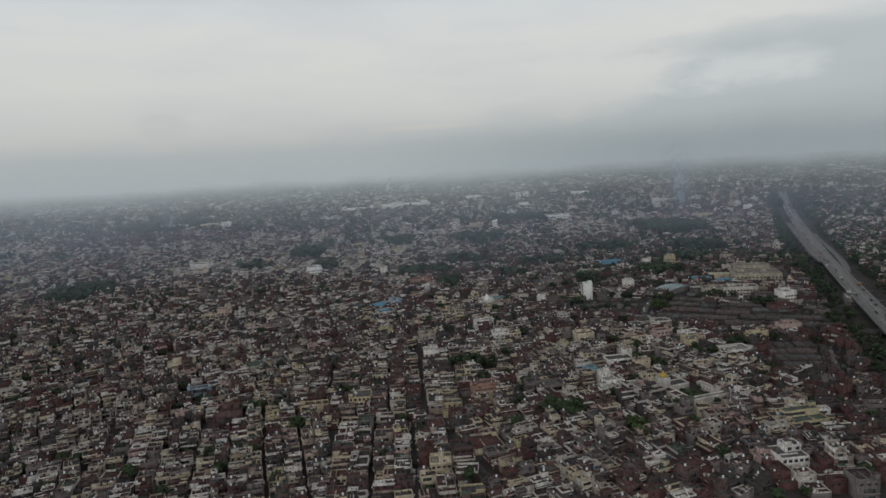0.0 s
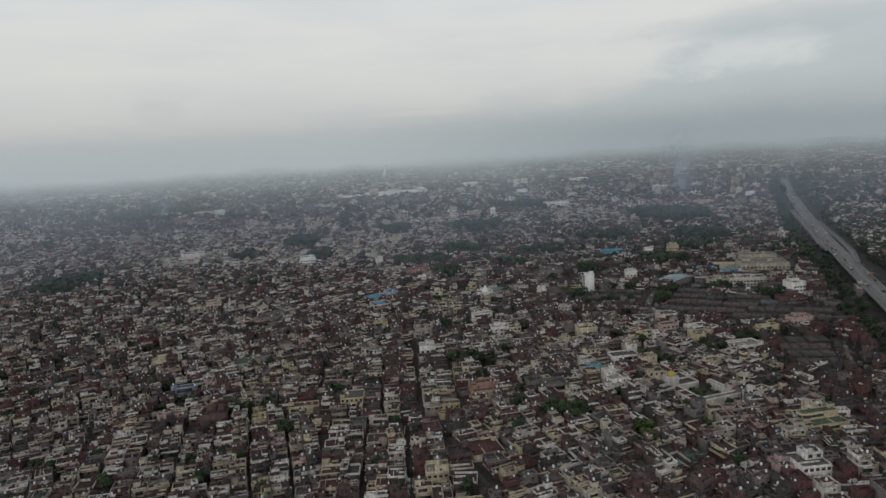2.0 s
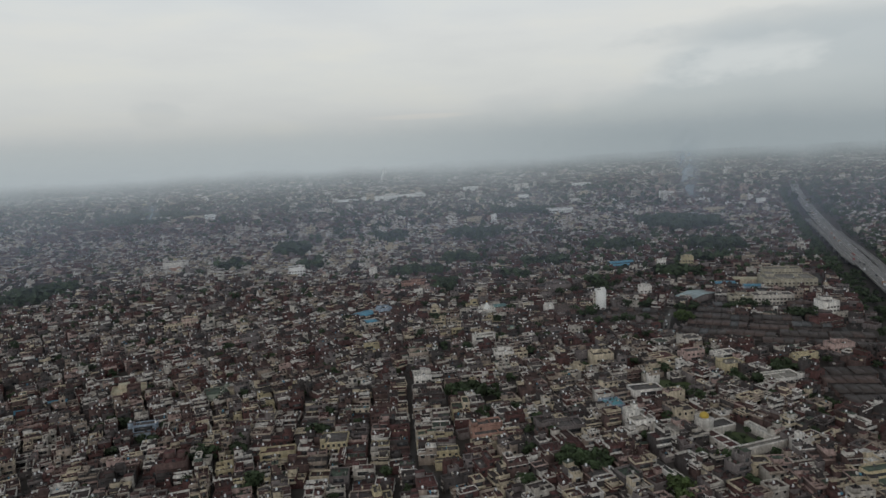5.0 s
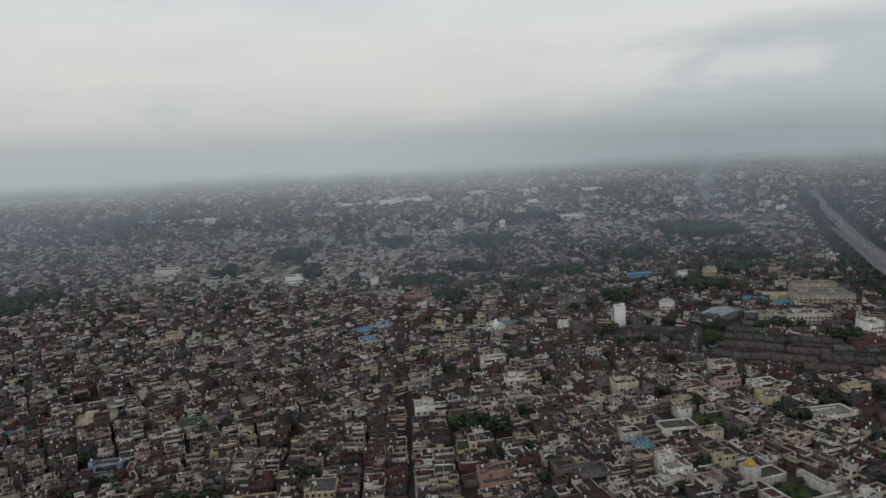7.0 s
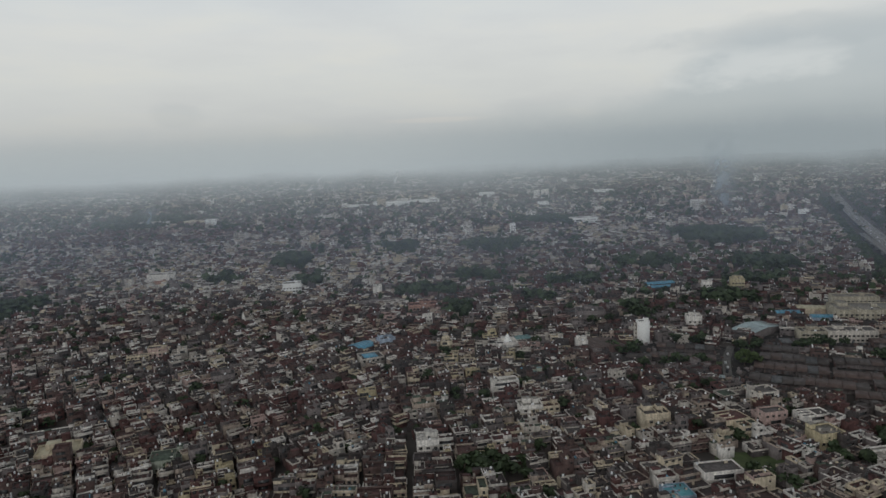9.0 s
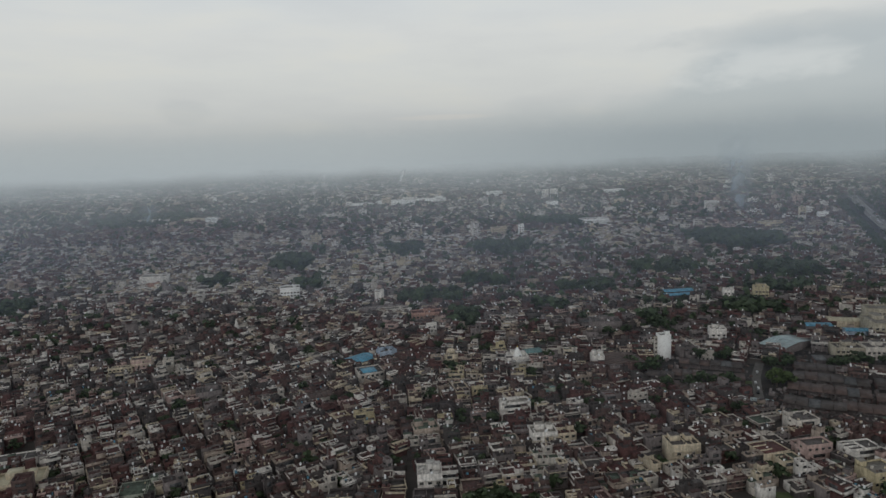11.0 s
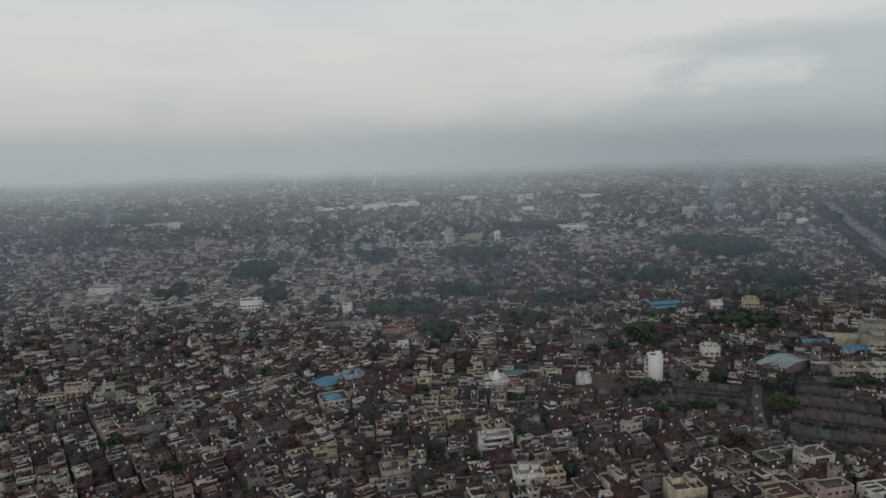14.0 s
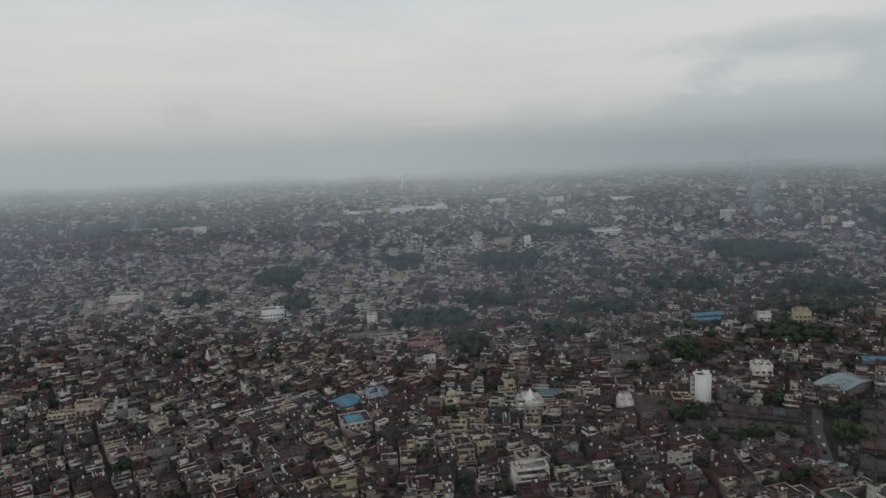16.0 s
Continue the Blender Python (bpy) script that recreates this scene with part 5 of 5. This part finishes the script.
tagged(new("water_tanks", tiled_mesh("water_tanks", SMALL_TANK, tanks_black, ["black_plastic"])), "black plastic water tanks on the flat roofs", "water tanks", kind="stuff")

# ---- trees ----


def crown(seed, leaves, size):
    """A crown of leaf clumps round several boughs, about 8 m tall on a 3 m trunk, as loose bent leaves."""
    r = random.Random(seed)
    boughs = [(r.gauss(0, 1.5), r.gauss(0, 1.5), r.uniform(4.0, 7.6), r.uniform(1.2, 2.3)) for _ in range(9)]
    v, f = [], []
    for _ in range(leaves):
        bx, by, bz, br = r.choice(boughs)
        n = Vector((r.gauss(0, 1), r.gauss(0, 1), r.gauss(0.2, 1))).normalized()
        p = Vector((bx, by, bz)) + n * br * r.uniform(0.6, 1.1)
        t = n.cross(Vector((r.gauss(0, 1), r.gauss(0, 1), r.gauss(0, 1)))).normalized()
        n2 = (n + Vector((r.gauss(0, 0.4), r.gauss(0, 0.4), r.gauss(0, 0.4)))).normalized()
        b = n2.cross(t).normalized()
        s = size * r.uniform(0.6, 1.3)
        k = len(v)
        v += [p - t * s - b * s * 0.6, p + t * s * 0.5 - b * s, p + t * s + b * s * 0.5 + n * s * 0.3, p - t * s * 0.4 + b * s]
        f.append((k, k + 1, k + 2, k + 3))
    return np.array([tuple(q) for q in v]), np.array(f), np.zeros(len(f), dtype=int), boughs


def tree_meshes(seed, leaf):
    v, f, m, boughs = crown(seed, 340, 0.58)
    crown_mesh = quad_mesh("crown", v, f, m, [leaf])
    pieces = [(*tube(0.32, 0.18, 0, 4.2, 8), 0)]
    for bx, by, bz, br in boughs[:6]:
        tv, tf = tube(0.12, 0.05, 0, 1, 6)
        base, tip = Vector((0, 0, 2.6)), Vector((bx, by, bz))
        tv = np.array([tuple(base.lerp(tip, z) + Vector((x, y, 0))) for x, y, z in tv])
        pieces.append((tv, tf, 0))
    return crown_mesh, quad_mesh("trunk", *join(pieces), ["bark"])


TREES = [tree_meshes(s, "leaf") for s in range(5)]
BRIGHT_TREE = tree_meshes(9, "bright_leaf")
tree_rng = random.Random(3)
far_trees = [[], [], [], [], []]


def tree(x, y, size, bright=False):
    c, t = BRIGHT_TREE if bright else tree_rng.choice(TREES)
    ob = tagged(new("tree"), "bright green leafy tree between houses" if bright else "dark green broad-crowned tree among flat roofs", "tree", "trees among the houses")
    ob.matrix_basis = Matrix.Translation((x, y, 0)) @ Matrix.Rotation(tree_rng.uniform(0, 6.3), 4, "Z") @ Matrix.Diagonal((size, size, size * tree_rng.uniform(0.8, 1.05), 1))
    part("crown", c, ob)
    part("trunk", t, ob)


def plant(x, y, size, bright=False):
    if y < 458 or bright:
        tree(x, y, size, bright)
    else:
        tree_rng.choice(far_trees[3:] if y < 800 else far_trees[:3]).append((x, y, 0, tree_rng.uniform(0, 6.3), size, size * tree_rng.uniform(0.75, 1.0)))


for lx, ly, size in ((-15, -6, 0.5), (-11, 4, 0.42), (-6, -7, 0.5), (-3, 2, 0.38), (-16, 3, 0.4), (-9, -2, 0.35)):
    p = yard_house.matrix_basis @ Vector((lx, ly, 0))
    tree(p.x, p.y, size)
for a, b, w, l in GROVES:
    count = max(2, int(w * l * 3.14 / (30 if b < 960 else 55)))
    for _ in range(count):
        k, q = math.sqrt(tree_rng.random()), tree_rng.uniform(0, 6.283)
        plant(a + w * k * math.cos(q), b + l * k * math.sin(q), tree_rng.uniform(0.7, 1.25) * (1.0 if b < 960 else 1.35), (a, b) in ((225, 656), (118, 395)))
for x, y, step in garden:
    plant(x + tree_rng.uniform(-2, 2) * step, y + tree_rng.uniform(-2, 2) * step, tree_rng.uniform(0.55, 1.1) * (1 + 0.25 * (step - 1)))
for _ in range(1300):
    y = tree_rng.uniform(345, 1700)
    off = tree_rng.choice((tree_rng.uniform(-34, -21) if y > 780 else tree_rng.uniform(-34, -13), tree_rng.uniform(24, 70), tree_rng.uniform(24, 150)))
    x = road_x(y) + off * 1.1
    if not any((x - a) ** 2 + (y - b) ** 2 < c * c for a, b, c in BLOCKED):
        plant(x, y, tree_rng.uniform(0.55, 1.05))
for _ in range(2800):
    y = tree_rng.uniform(1180, 4500)
    x = tree_rng.uniform(-0.68, 0.68) * y
    if noise.noise(Vector((x * 0.003, y * 0.0016, 3.3))) > (-0.04 if x > 150 else 0.08) and not any((x - a) ** 2 + (y - b) ** 2 < c * c for a, b, c in BLOCKED):
        plant(x, y, tree_rng.uniform(1.0, 2.0))
for i, rows in enumerate(far_trees):
    v, f, m, _ = crown(20 + i, *((14, 2.1) if i < 3 else (58, 1.1)))
    tagged(new("far_trees", tiled_mesh("far_trees", (v, f, m), rows, ["leaf"])), "dark green far trees between hazy houses", "trees", kind="stuff")

# ---- the elevated motorway ----
DECK, HALF, ROAD_START, ROAD_END = 7.5, 7.8, 300, 1725


def road_turn(y):
    a = road_across(y)
    return math.degrees(math.atan2(a.x, -a.y))


def ribbon(name, rows, mats):
    """A solid strip along the motorway: rows (y, left, right, top, depth), offsets in metres from the centre line; sides and top."""
    v, f, m = [], [], []
    for i, (y, left, right, top, deep) in enumerate(rows):
        a, c = road_across(y), Vector((road_x(y), y))
        p, q = c + a * left, c + a * right
        v += [(p.x, p.y, top), (q.x, q.y, top), (q.x, q.y, top - deep), (p.x, p.y, top - deep)]
        if i:
            o, n = (i - 1) * 4, i * 4
            f += [(o, o + 1, n + 1, n), (o + 1, o + 2, n + 2, n + 1), (o + 3, o, n, n + 3), (o + 2, o + 3, n + 3, n + 2)]
            m += [1, 0, 0, 0]
    f += [(0, 1, 2, 3), (n, n + 1, n + 2, n + 3)]
    return quad_mesh(name, np.array(v), np.array(f), np.array(m + [0, 0]), mats)


def strip(name, left, right, top, deep, mats, y0=ROAD_START, y1=ROAD_END):
    return ribbon(name, [(y, left, right, top, deep) for y in np.linspace(y0, y1, max(2, int((y1 - y0) / 25) + 1))], mats)


motorway = tagged(new("road_motorway"), "long gently curving elevated grey motorway on concrete piers", "road", kind="structure")
part("deck", strip("deck", -HALF, HALF, DECK, 1.6, ["concrete", "asphalt"]), motorway)
for side in (-1, 1):
    for y0, y1 in ((ROAD_START, 742 if side > 0 else 800), (960, ROAD_END)):
        part("barrier", strip("barrier", side * HALF - 0.15, side * HALF + 0.15, DECK + 1.0, 1.6, ["concrete", "concrete"], y0, y1), motorway)
part("median", strip("median", -0.35, 0.35, DECK + 0.8, 0.82, ["concrete", "concrete"]), motorway)
for lane in (-7.3, -0.8, 0.8, 7.3):
    part("edge_line", strip("edge_line", lane - 0.08, lane + 0.08, DECK + 0.01, 0.012, ["road_paint", "road_paint"]), motorway)
dashes = []
for lane in (-5.1, -2.95, 2.95, 5.1):
    for y in range(ROAD_START, ROAD_END, 9):
        a = road_across(y)
        dashes.append((road_x(y) + a.x * lane, y + a.y * lane, radians(road_turn(y)), 0, 3.0, -0.08, 0.08, DECK, DECK + 0.01, "road_paint", "road_paint"))
tagged(part("lane_marking", box_mesh("lane_marking", dashes), motorway), kind="stuff")
pier_mesh = box_mesh("pier", [(0, 0, 0, -1.0, 1.0, -2.2, 2.2, 0, 5.2, "concrete", "concrete"), (0, 0, 0, -1.2, 1.2, -6.8, 6.8, 4.8, 5.9, "concrete", "concrete")])
for y in range(ROAD_START + 15, ROAD_END, 27):
    part("pier", pier_mesh, motorway, "", pose(road_x(y), y, 0, 0, 0, road_turn(y)))


def slip_road(label, rows):
    """A ramp that leaves the deck's edge and comes down beside it, with its kerb walls. rows: y, offset of its centre, top."""
    slip = tagged(new("road_slip"), label, "road", kind="structure")
    part("deck", ribbon("deck", [(y, o - 2.9, o + 2.9, z, 1.2) for y, o, z in rows], ["concrete", "asphalt"]), slip)
    for k in (-2.9, 2.9):
        outer = rows if k * rows[-1][1] > 0 else rows[3:]
        part("kerb_wall", ribbon("kerb_wall", [(y, o + k - 0.12, o + k + 0.12, z + 0.8, 1.0) for y, o, z in outer], ["concrete", "concrete"]), slip)
    for y, o, z in rows[2::2]:
        if z > 3:
            a = road_across(y)
            part("pier", box_mesh("pier", [(0, 0, 0, -0.7, 0.7, -1.4, 1.4, 0, z - 1.1, "concrete", "concrete")]), slip, "", pose(road_x(y) + a.x * o, y + a.y * o, 0, 0, 0, road_turn(y)))


slip_road("narrow slip road dropping along the motorway's town side",
          [(798 + 18 * i, -(8.0 + 2.9 * min(1, i / 2.5) + 3.2 * max(0.0, i / 20 - 0.35)), DECK - 0.02 - 0.1 * (i < 3) - 5.6 * max(0.0, i / 20 - 0.45) ** 1.2) for i in range(21)])
slip_road("curved slip road falling away towards the fields",
          [(738 + 18 * i, 8.0 + 2.9 * min(1, i / 2.5) + 4.5 * math.sin(1.5 * min(1.0, i / 11)), max(0.5, DECK - 0.02 - 0.1 * (i < 3) - 0.62 * max(0, i - 4))) for i in range(19)])

lamp_mesh = quad_mesh("lamp_post", *join([(*tube(0.14, 0.07, 0, 9.5, 6), 0)]), ["galvanised"])
arm_mesh = box_mesh("arm", [(0, 0, 0, -0.05, 0.05, -2.2, 2.2, 9.4, 9.5, "galvanised", "galvanised")])
head_mesh = box_mesh("lamp_head", [(0, 0, 0, -0.15, 0.15, -0.45, 0.45, 9.3, 9.45, "concrete", "concrete")])
for y in range(370, 1440, 34):
    lamp = tagged(new("street_lamp"), "tall grey double-armed street lamp on the motorway median", "street lamp", "motorway lamps")
    lamp.matrix_basis = pose(road_x(y), y, DECK + 0.8, 0, 0, road_turn(y))
    part("pole", lamp_mesh, lamp)
    arm = part("arm", arm_mesh, lamp)
    part("lamp_head", head_mesh, arm, "", pose(0, -2.1, 0))
    part("lamp_head", head_mesh, arm, "", pose(0, 2.1, 0))

# ---- vehicles ----

def wheel():
    v, f = tube(0.33, 0.33, -0.11, 0.11, 10)
    return quad_mesh("wheel", v[:, [0, 2, 1]], f, np.zeros(len(f)), ["rubber"])


wheel_mesh = wheel()


def car_meshes(paint, l, w, h, bonnet):
    def hull(stations, lo):
        v, f = [], []
        for x, half, z in stations:
            v += [(x, -half, lo), (x, half, lo), (x, half * 0.96, z), (x, -half * 0.96, z)]
        for i in range(len(stations) - 1):
            a, b = i * 4, i * 4 + 4
            f += [(a, b, b + 3, a + 3), (a + 1, b + 1, b + 2, a + 2), (a + 3, b + 3, b + 2, a + 2), (a, b, b + 1, a + 1)]
        e = (len(stations) - 1) * 4
        return np.array(v), np.array(f + [(0, 1, 2, 3), (e, e + 1, e + 2, e + 3)])
    body_v, body_f = hull([(-l / 2, w / 2 * 0.92, h * 0.5), (-l / 2 + 0.3, w / 2, h * 0.58), (l / 2 - bonnet, w / 2, h * 0.58), (l / 2 - 0.3, w / 2, h * 0.48), (l / 2, w / 2 * 0.9, h * 0.4)], 0.25)
    cab_v, cab_f = hull([(-l / 2 + 0.25, w / 2 * 0.85, h * 0.6), (-l / 2 + 0.8, w / 2 * 0.82, h), (l / 2 - bonnet - 0.7, w / 2 * 0.82, h), (l / 2 - bonnet, w / 2 * 0.85, h * 0.6)], h * 0.55)
    return quad_mesh("body", body_v, body_f, np.zeros(len(body_f)), [paint]), quad_mesh("cabin", cab_v, cab_f, np.array([1, 1, 0, 0] * 3 + [1, 1]), [paint, "window_glass"])


CARS = {"white": car_meshes("car_white", 4.0, 1.7, 1.5, 1.1), "dark": car_meshes("car_dark", 4.2, 1.75, 1.5, 1.2), "red": car_meshes("car_red", 3.8, 1.65, 1.5, 1.0)}
TRUCK = (box_mesh("cargo_box", [(0, 0, 0, -4.0, 2.0, -1.2, 1.2, 0.9, 3.3, "truck_orange", "truck_orange")]),
         box_mesh("cab", [(0, 0, 0, 2.2, 4.0, -1.15, 1.15, 0.6, 2.8, "car_white", "car_white")]),
         box_mesh("windscreen", [(0, 0, 0, 3.98, 4.03, -1.0, 1.0, 1.7, 2.5, "window_glass", "window_glass")]))


def vehicle(x, y, z, turn, kind):
    if kind == "truck":
        ob = tagged(new("truck"), "orange lorry with a white cab on the motorway", "truck", "motorway traffic")
        for name, me in zip(("cargo_box", "cab", "windscreen"), TRUCK):
            part(name, me, ob)
        spots = ((-2.6, -1.0), (-2.6, 1.0), (2.8, -1.0), (2.8, 1.0))
    else:
        ob = tagged(new("car"), f"{kind} hatchback car on grey tarmac", "car", "cars")
        for name, me in zip(("body", "cabin"), CARS[kind]):
            part(name, me, ob)
        spots = ((-1.25, -0.75), (-1.25, 0.75), (1.25, -0.75), (1.25, 0.75))
    ob.matrix_basis = pose(x, y, z, 0, 0, turn)
    for wx, wy in spots:
        part("wheel", wheel_mesh, ob, "", pose(wx, wy, 0.33))


car_rng = random.Random(4)
s = 400.0
while s < 1420:
    lane = car_rng.choice((-6.2, -4.0, -1.9, 1.9, 4.0, 6.2))
    a = road_across(s)
    vehicle(road_x(s) + a.x * lane, s + a.y * lane, DECK + 0.012, road_turn(s) + (180 if lane < 0 else 0), car_rng.choice(("white", "white", "white", "dark", "dark", "red", "white", "truck")))
    s += car_rng.uniform(7, 30)

# ---- smoke ----


def smoke_material(name, colour, density, tall, wide, lean):
    """Thin drifting smoke: lit from all sides, ragged, see-through, fading out at its borders and top."""
    m = bpy.data.materials.new(name)
    m.use_nodes = True
    n, l = m.node_tree.nodes, m.node_tree.links
    n.clear()

    def calc(op, a, b=0.0, c=0.0):
        q = n.new("ShaderNodeMath")
        q.operation = op
        for i, v in enumerate((a, b, c)):
            if isinstance(v, (int, float)):
                q.inputs[i].default_value = v
            else:
                l.new(v, q.inputs[i])
        return q.outputs[0]

    def soft(value, low, high):
        q = n.new("ShaderNodeMapRange")
        q.interpolation_type = "SMOOTHSTEP"
        q.inputs["From Min"].default_value, q.inputs["From Max"].default_value = low, high
        l.new(value, q.inputs["Value"])
        return q.outputs[0]

    tc, ns, sp = n.new("ShaderNodeTexCoord"), n.new("ShaderNodeTexNoise"), n.new("ShaderNodeSeparateXYZ")
    l.new(tc.outputs["Object"], ns.inputs["Vector"])
    l.new(tc.outputs["Object"], sp.inputs[0])
    ns.inputs["Scale"].default_value, ns.inputs["Detail"].default_value = 2.2 / wide, 4
    up = calc("DIVIDE", sp.outputs[2], tall)
    axis = calc("MULTIPLY_ADD", sp.outputs[2], -lean, sp.outputs[0])
    axis = calc("ADD", axis, calc("MULTIPLY_ADD", ns.outputs["Fac"], wide * 0.9, -wide * 0.45))
    far = calc("DIVIDE", calc("ABSOLUTE", axis), calc("MULTIPLY_ADD", up, wide * 0.75, wide * 0.25))
    alpha = calc("MULTIPLY", calc("SUBTRACT", 1.0, soft(far, 0.0, 1.0)), calc("SUBTRACT", 1.0, soft(up, 0.35, 1.0)))
    alpha = calc("MULTIPLY", calc("MULTIPLY", alpha, soft(up, -0.02, 0.12)), calc("MULTIPLY", soft(ns.outputs["Fac"], 0.25, 0.6), density))
    clear, lit, back, half, mix, out = (n.new("ShaderNode" + k) for k in ("BsdfTransparent", "BsdfDiffuse", "BsdfTranslucent", "MixShader", "MixShader", "OutputMaterial"))
    half.inputs[0].default_value = 0.5
    for k, b in ((1, lit), (2, back)):
        b.inputs[0].default_value = (*colour, 1)
        l.new(b.outputs[0], half.inputs[k])
    l.new(alpha, mix.inputs[0])
    l.new(clear.outputs[0], mix.inputs[1])
    l.new(half.outputs[0], mix.inputs[2])
    l.new(mix.outputs[0], out.inputs[0])
    return m


def smoke(x, y, tall, wide, lean, colour, density, label):
    """A leaning veil of smoke, billowing to and fro along its width."""
    bm = bmesh.new()
    nx, nz = 16, 10
    grid = []
    for k in range(nz + 1):
        z = tall * k / nz
        row = []
        for i in range(nx + 1):
            u = (i / nx - 0.5) * 3.4 * wide
            row.append(bm.verts.new((u + lean * z, 0.3 * wide * noise.noise(Vector((u / wide, z / wide, x))), z)))
        grid.append(row)
    for k in range(nz):
        for i in range(nx):
            bm.faces.new((grid[k][i], grid[k][i + 1], grid[k + 1][i + 1], grid[k + 1][i]))
    me = bpy.data.meshes.new("smoke_plume")
    bm.to_mesh(me)
    bm.free()
    me.materials.append(smoke_material("smoke", colour, density, tall, wide, lean))
    me.polygons.foreach_set("use_smooth", [True] * len(me.polygons))
    ob = tagged(new("smoke_plume", me), label, "smoke")
    ob.matrix_basis = pose(x, y, 3)
    ob.visible_shadow = False


smoke(-95, 2838, 62, 16, 0.35, (0.95, 0.96, 0.97), 1.6, "small white smoke plume drifting over distant roofs")
smoke(-439, 3150, 40, 14, 0.9, (0.95, 0.96, 0.97), 1.3, "small white smoke plume drifting over distant roofs")
smoke(588, 1500, 165, 66, -0.10, (0.66, 0.80, 0.95), 0.5, "thin bluish smoke rising from the streets beside pale blocks")
smoke(-548, 1625, 62, 34, 0.25, (0.66, 0.80, 0.95), 0.45, "thin bluish smoke lying over the western roofs")

# ---- lanes, open ground ----
for pts, half in LANES:
    v, f = [], []
    for i, p in enumerate(pts):
        q = pts[min(i + 1, len(pts) - 1)]
        o = pts[max(i - 1, 0)]
        d = (Vector(q) - Vector(o)).normalized() * (half - 0.2)
        v += [(p[0] + d.y, p[1] - d.x, 0.06), (p[0] - d.y, p[1] + d.x, 0.06)]
        if i:
            f.append((2 * i - 2, 2 * i, 2 * i + 1, 2 * i - 1))
    pale = pts is YARD_ROAD
    lane_name = "road_yard" if pale else "road_lane"
    tagged(new(lane_name, quad_mesh(lane_name, np.array(v), np.array(f), np.zeros(len(f)), ["yard_tarmac" if pale else "lane_tarmac"])), "narrow tarmac lane between houses", "road", kind="structure")
for x, y, t, kind in ((-1, 366.1, 92, "white"), (-1.3, 372, 92, "white"), (-0.1, 378, 91, "dark"), (-2, 360.1, 92, "white"), (1.4, 391.9, 92, "white"), (-34.6, 370.6, 90, "white"),
                      (221, 678, 65, "white"), (208.8, 650.9, 66, "white"), (205.6, 644.5, 66, "dark"), (211.5, 660, 66, "white"), (-135.2, 663.7, 113, "white"), (4.8, 425.6, 86, "red")):
    vehicle(x, y, 0.065, t, kind)


def patch(name, label, x, y, w, l, mat):
    """An uneven-edged piece of open ground."""
    r = random.Random(int(x * 7 + y))
    v = [(x, y, 0.05)]
    n = 24
    for i in range(n):
        k = r.uniform(0.8, 1.1)
        v.append((x + w * k * math.cos(2 * math.pi * i / n), y + l * k * math.sin(2 * math.pi * i / n), 0.05))
    f = [(0, 1 + i, 1 + (i + 1) % n, 1 + (i + 2) % n) for i in range(0, n, 2)]
    tagged(new(name, quad_mesh(name, np.array(v), np.array(f), np.zeros(len(f)), [mat])), label, "ground", kind="structure")


patch("ground_grass", "weedy green strip between yard sheds", 190, 662, 26, 4, "grass")
patch("ground_grass", "weedy green strip between yard sheds", 240, 650, 18, 8, "grass")
patch("ground_grass", "weedy green strip between yard sheds", 290, 622, 20, 6, "grass")
patch("ground_sandy", "bare pale sandy lot between sheds", 357.6, 958.2, 25.2, 12, "sand")
patch("ground_grass", "rough green plot with bushes", 163.8, 525.7, 19.6, 9.1, "grass")
patch("ground_grass", "rough green plot with bushes", 202.7, 501.3, 19.6, 10.1, "grass")
patch("ground_garden", "small green garden inside the courtyard hall", 168, 448, 7, 9, "grass")
patch("ground_field", "green field beside the motorway", 641.9, 833.1, 70, 60.5, "grass")
patch("ground_field", "green field beside the motorway", 548.2, 679.4, 50.4, 50.4, "grass")
patch("ground_green", "grassy open lot by the trees", 102.5, 972, 28, 16.1, "grass")
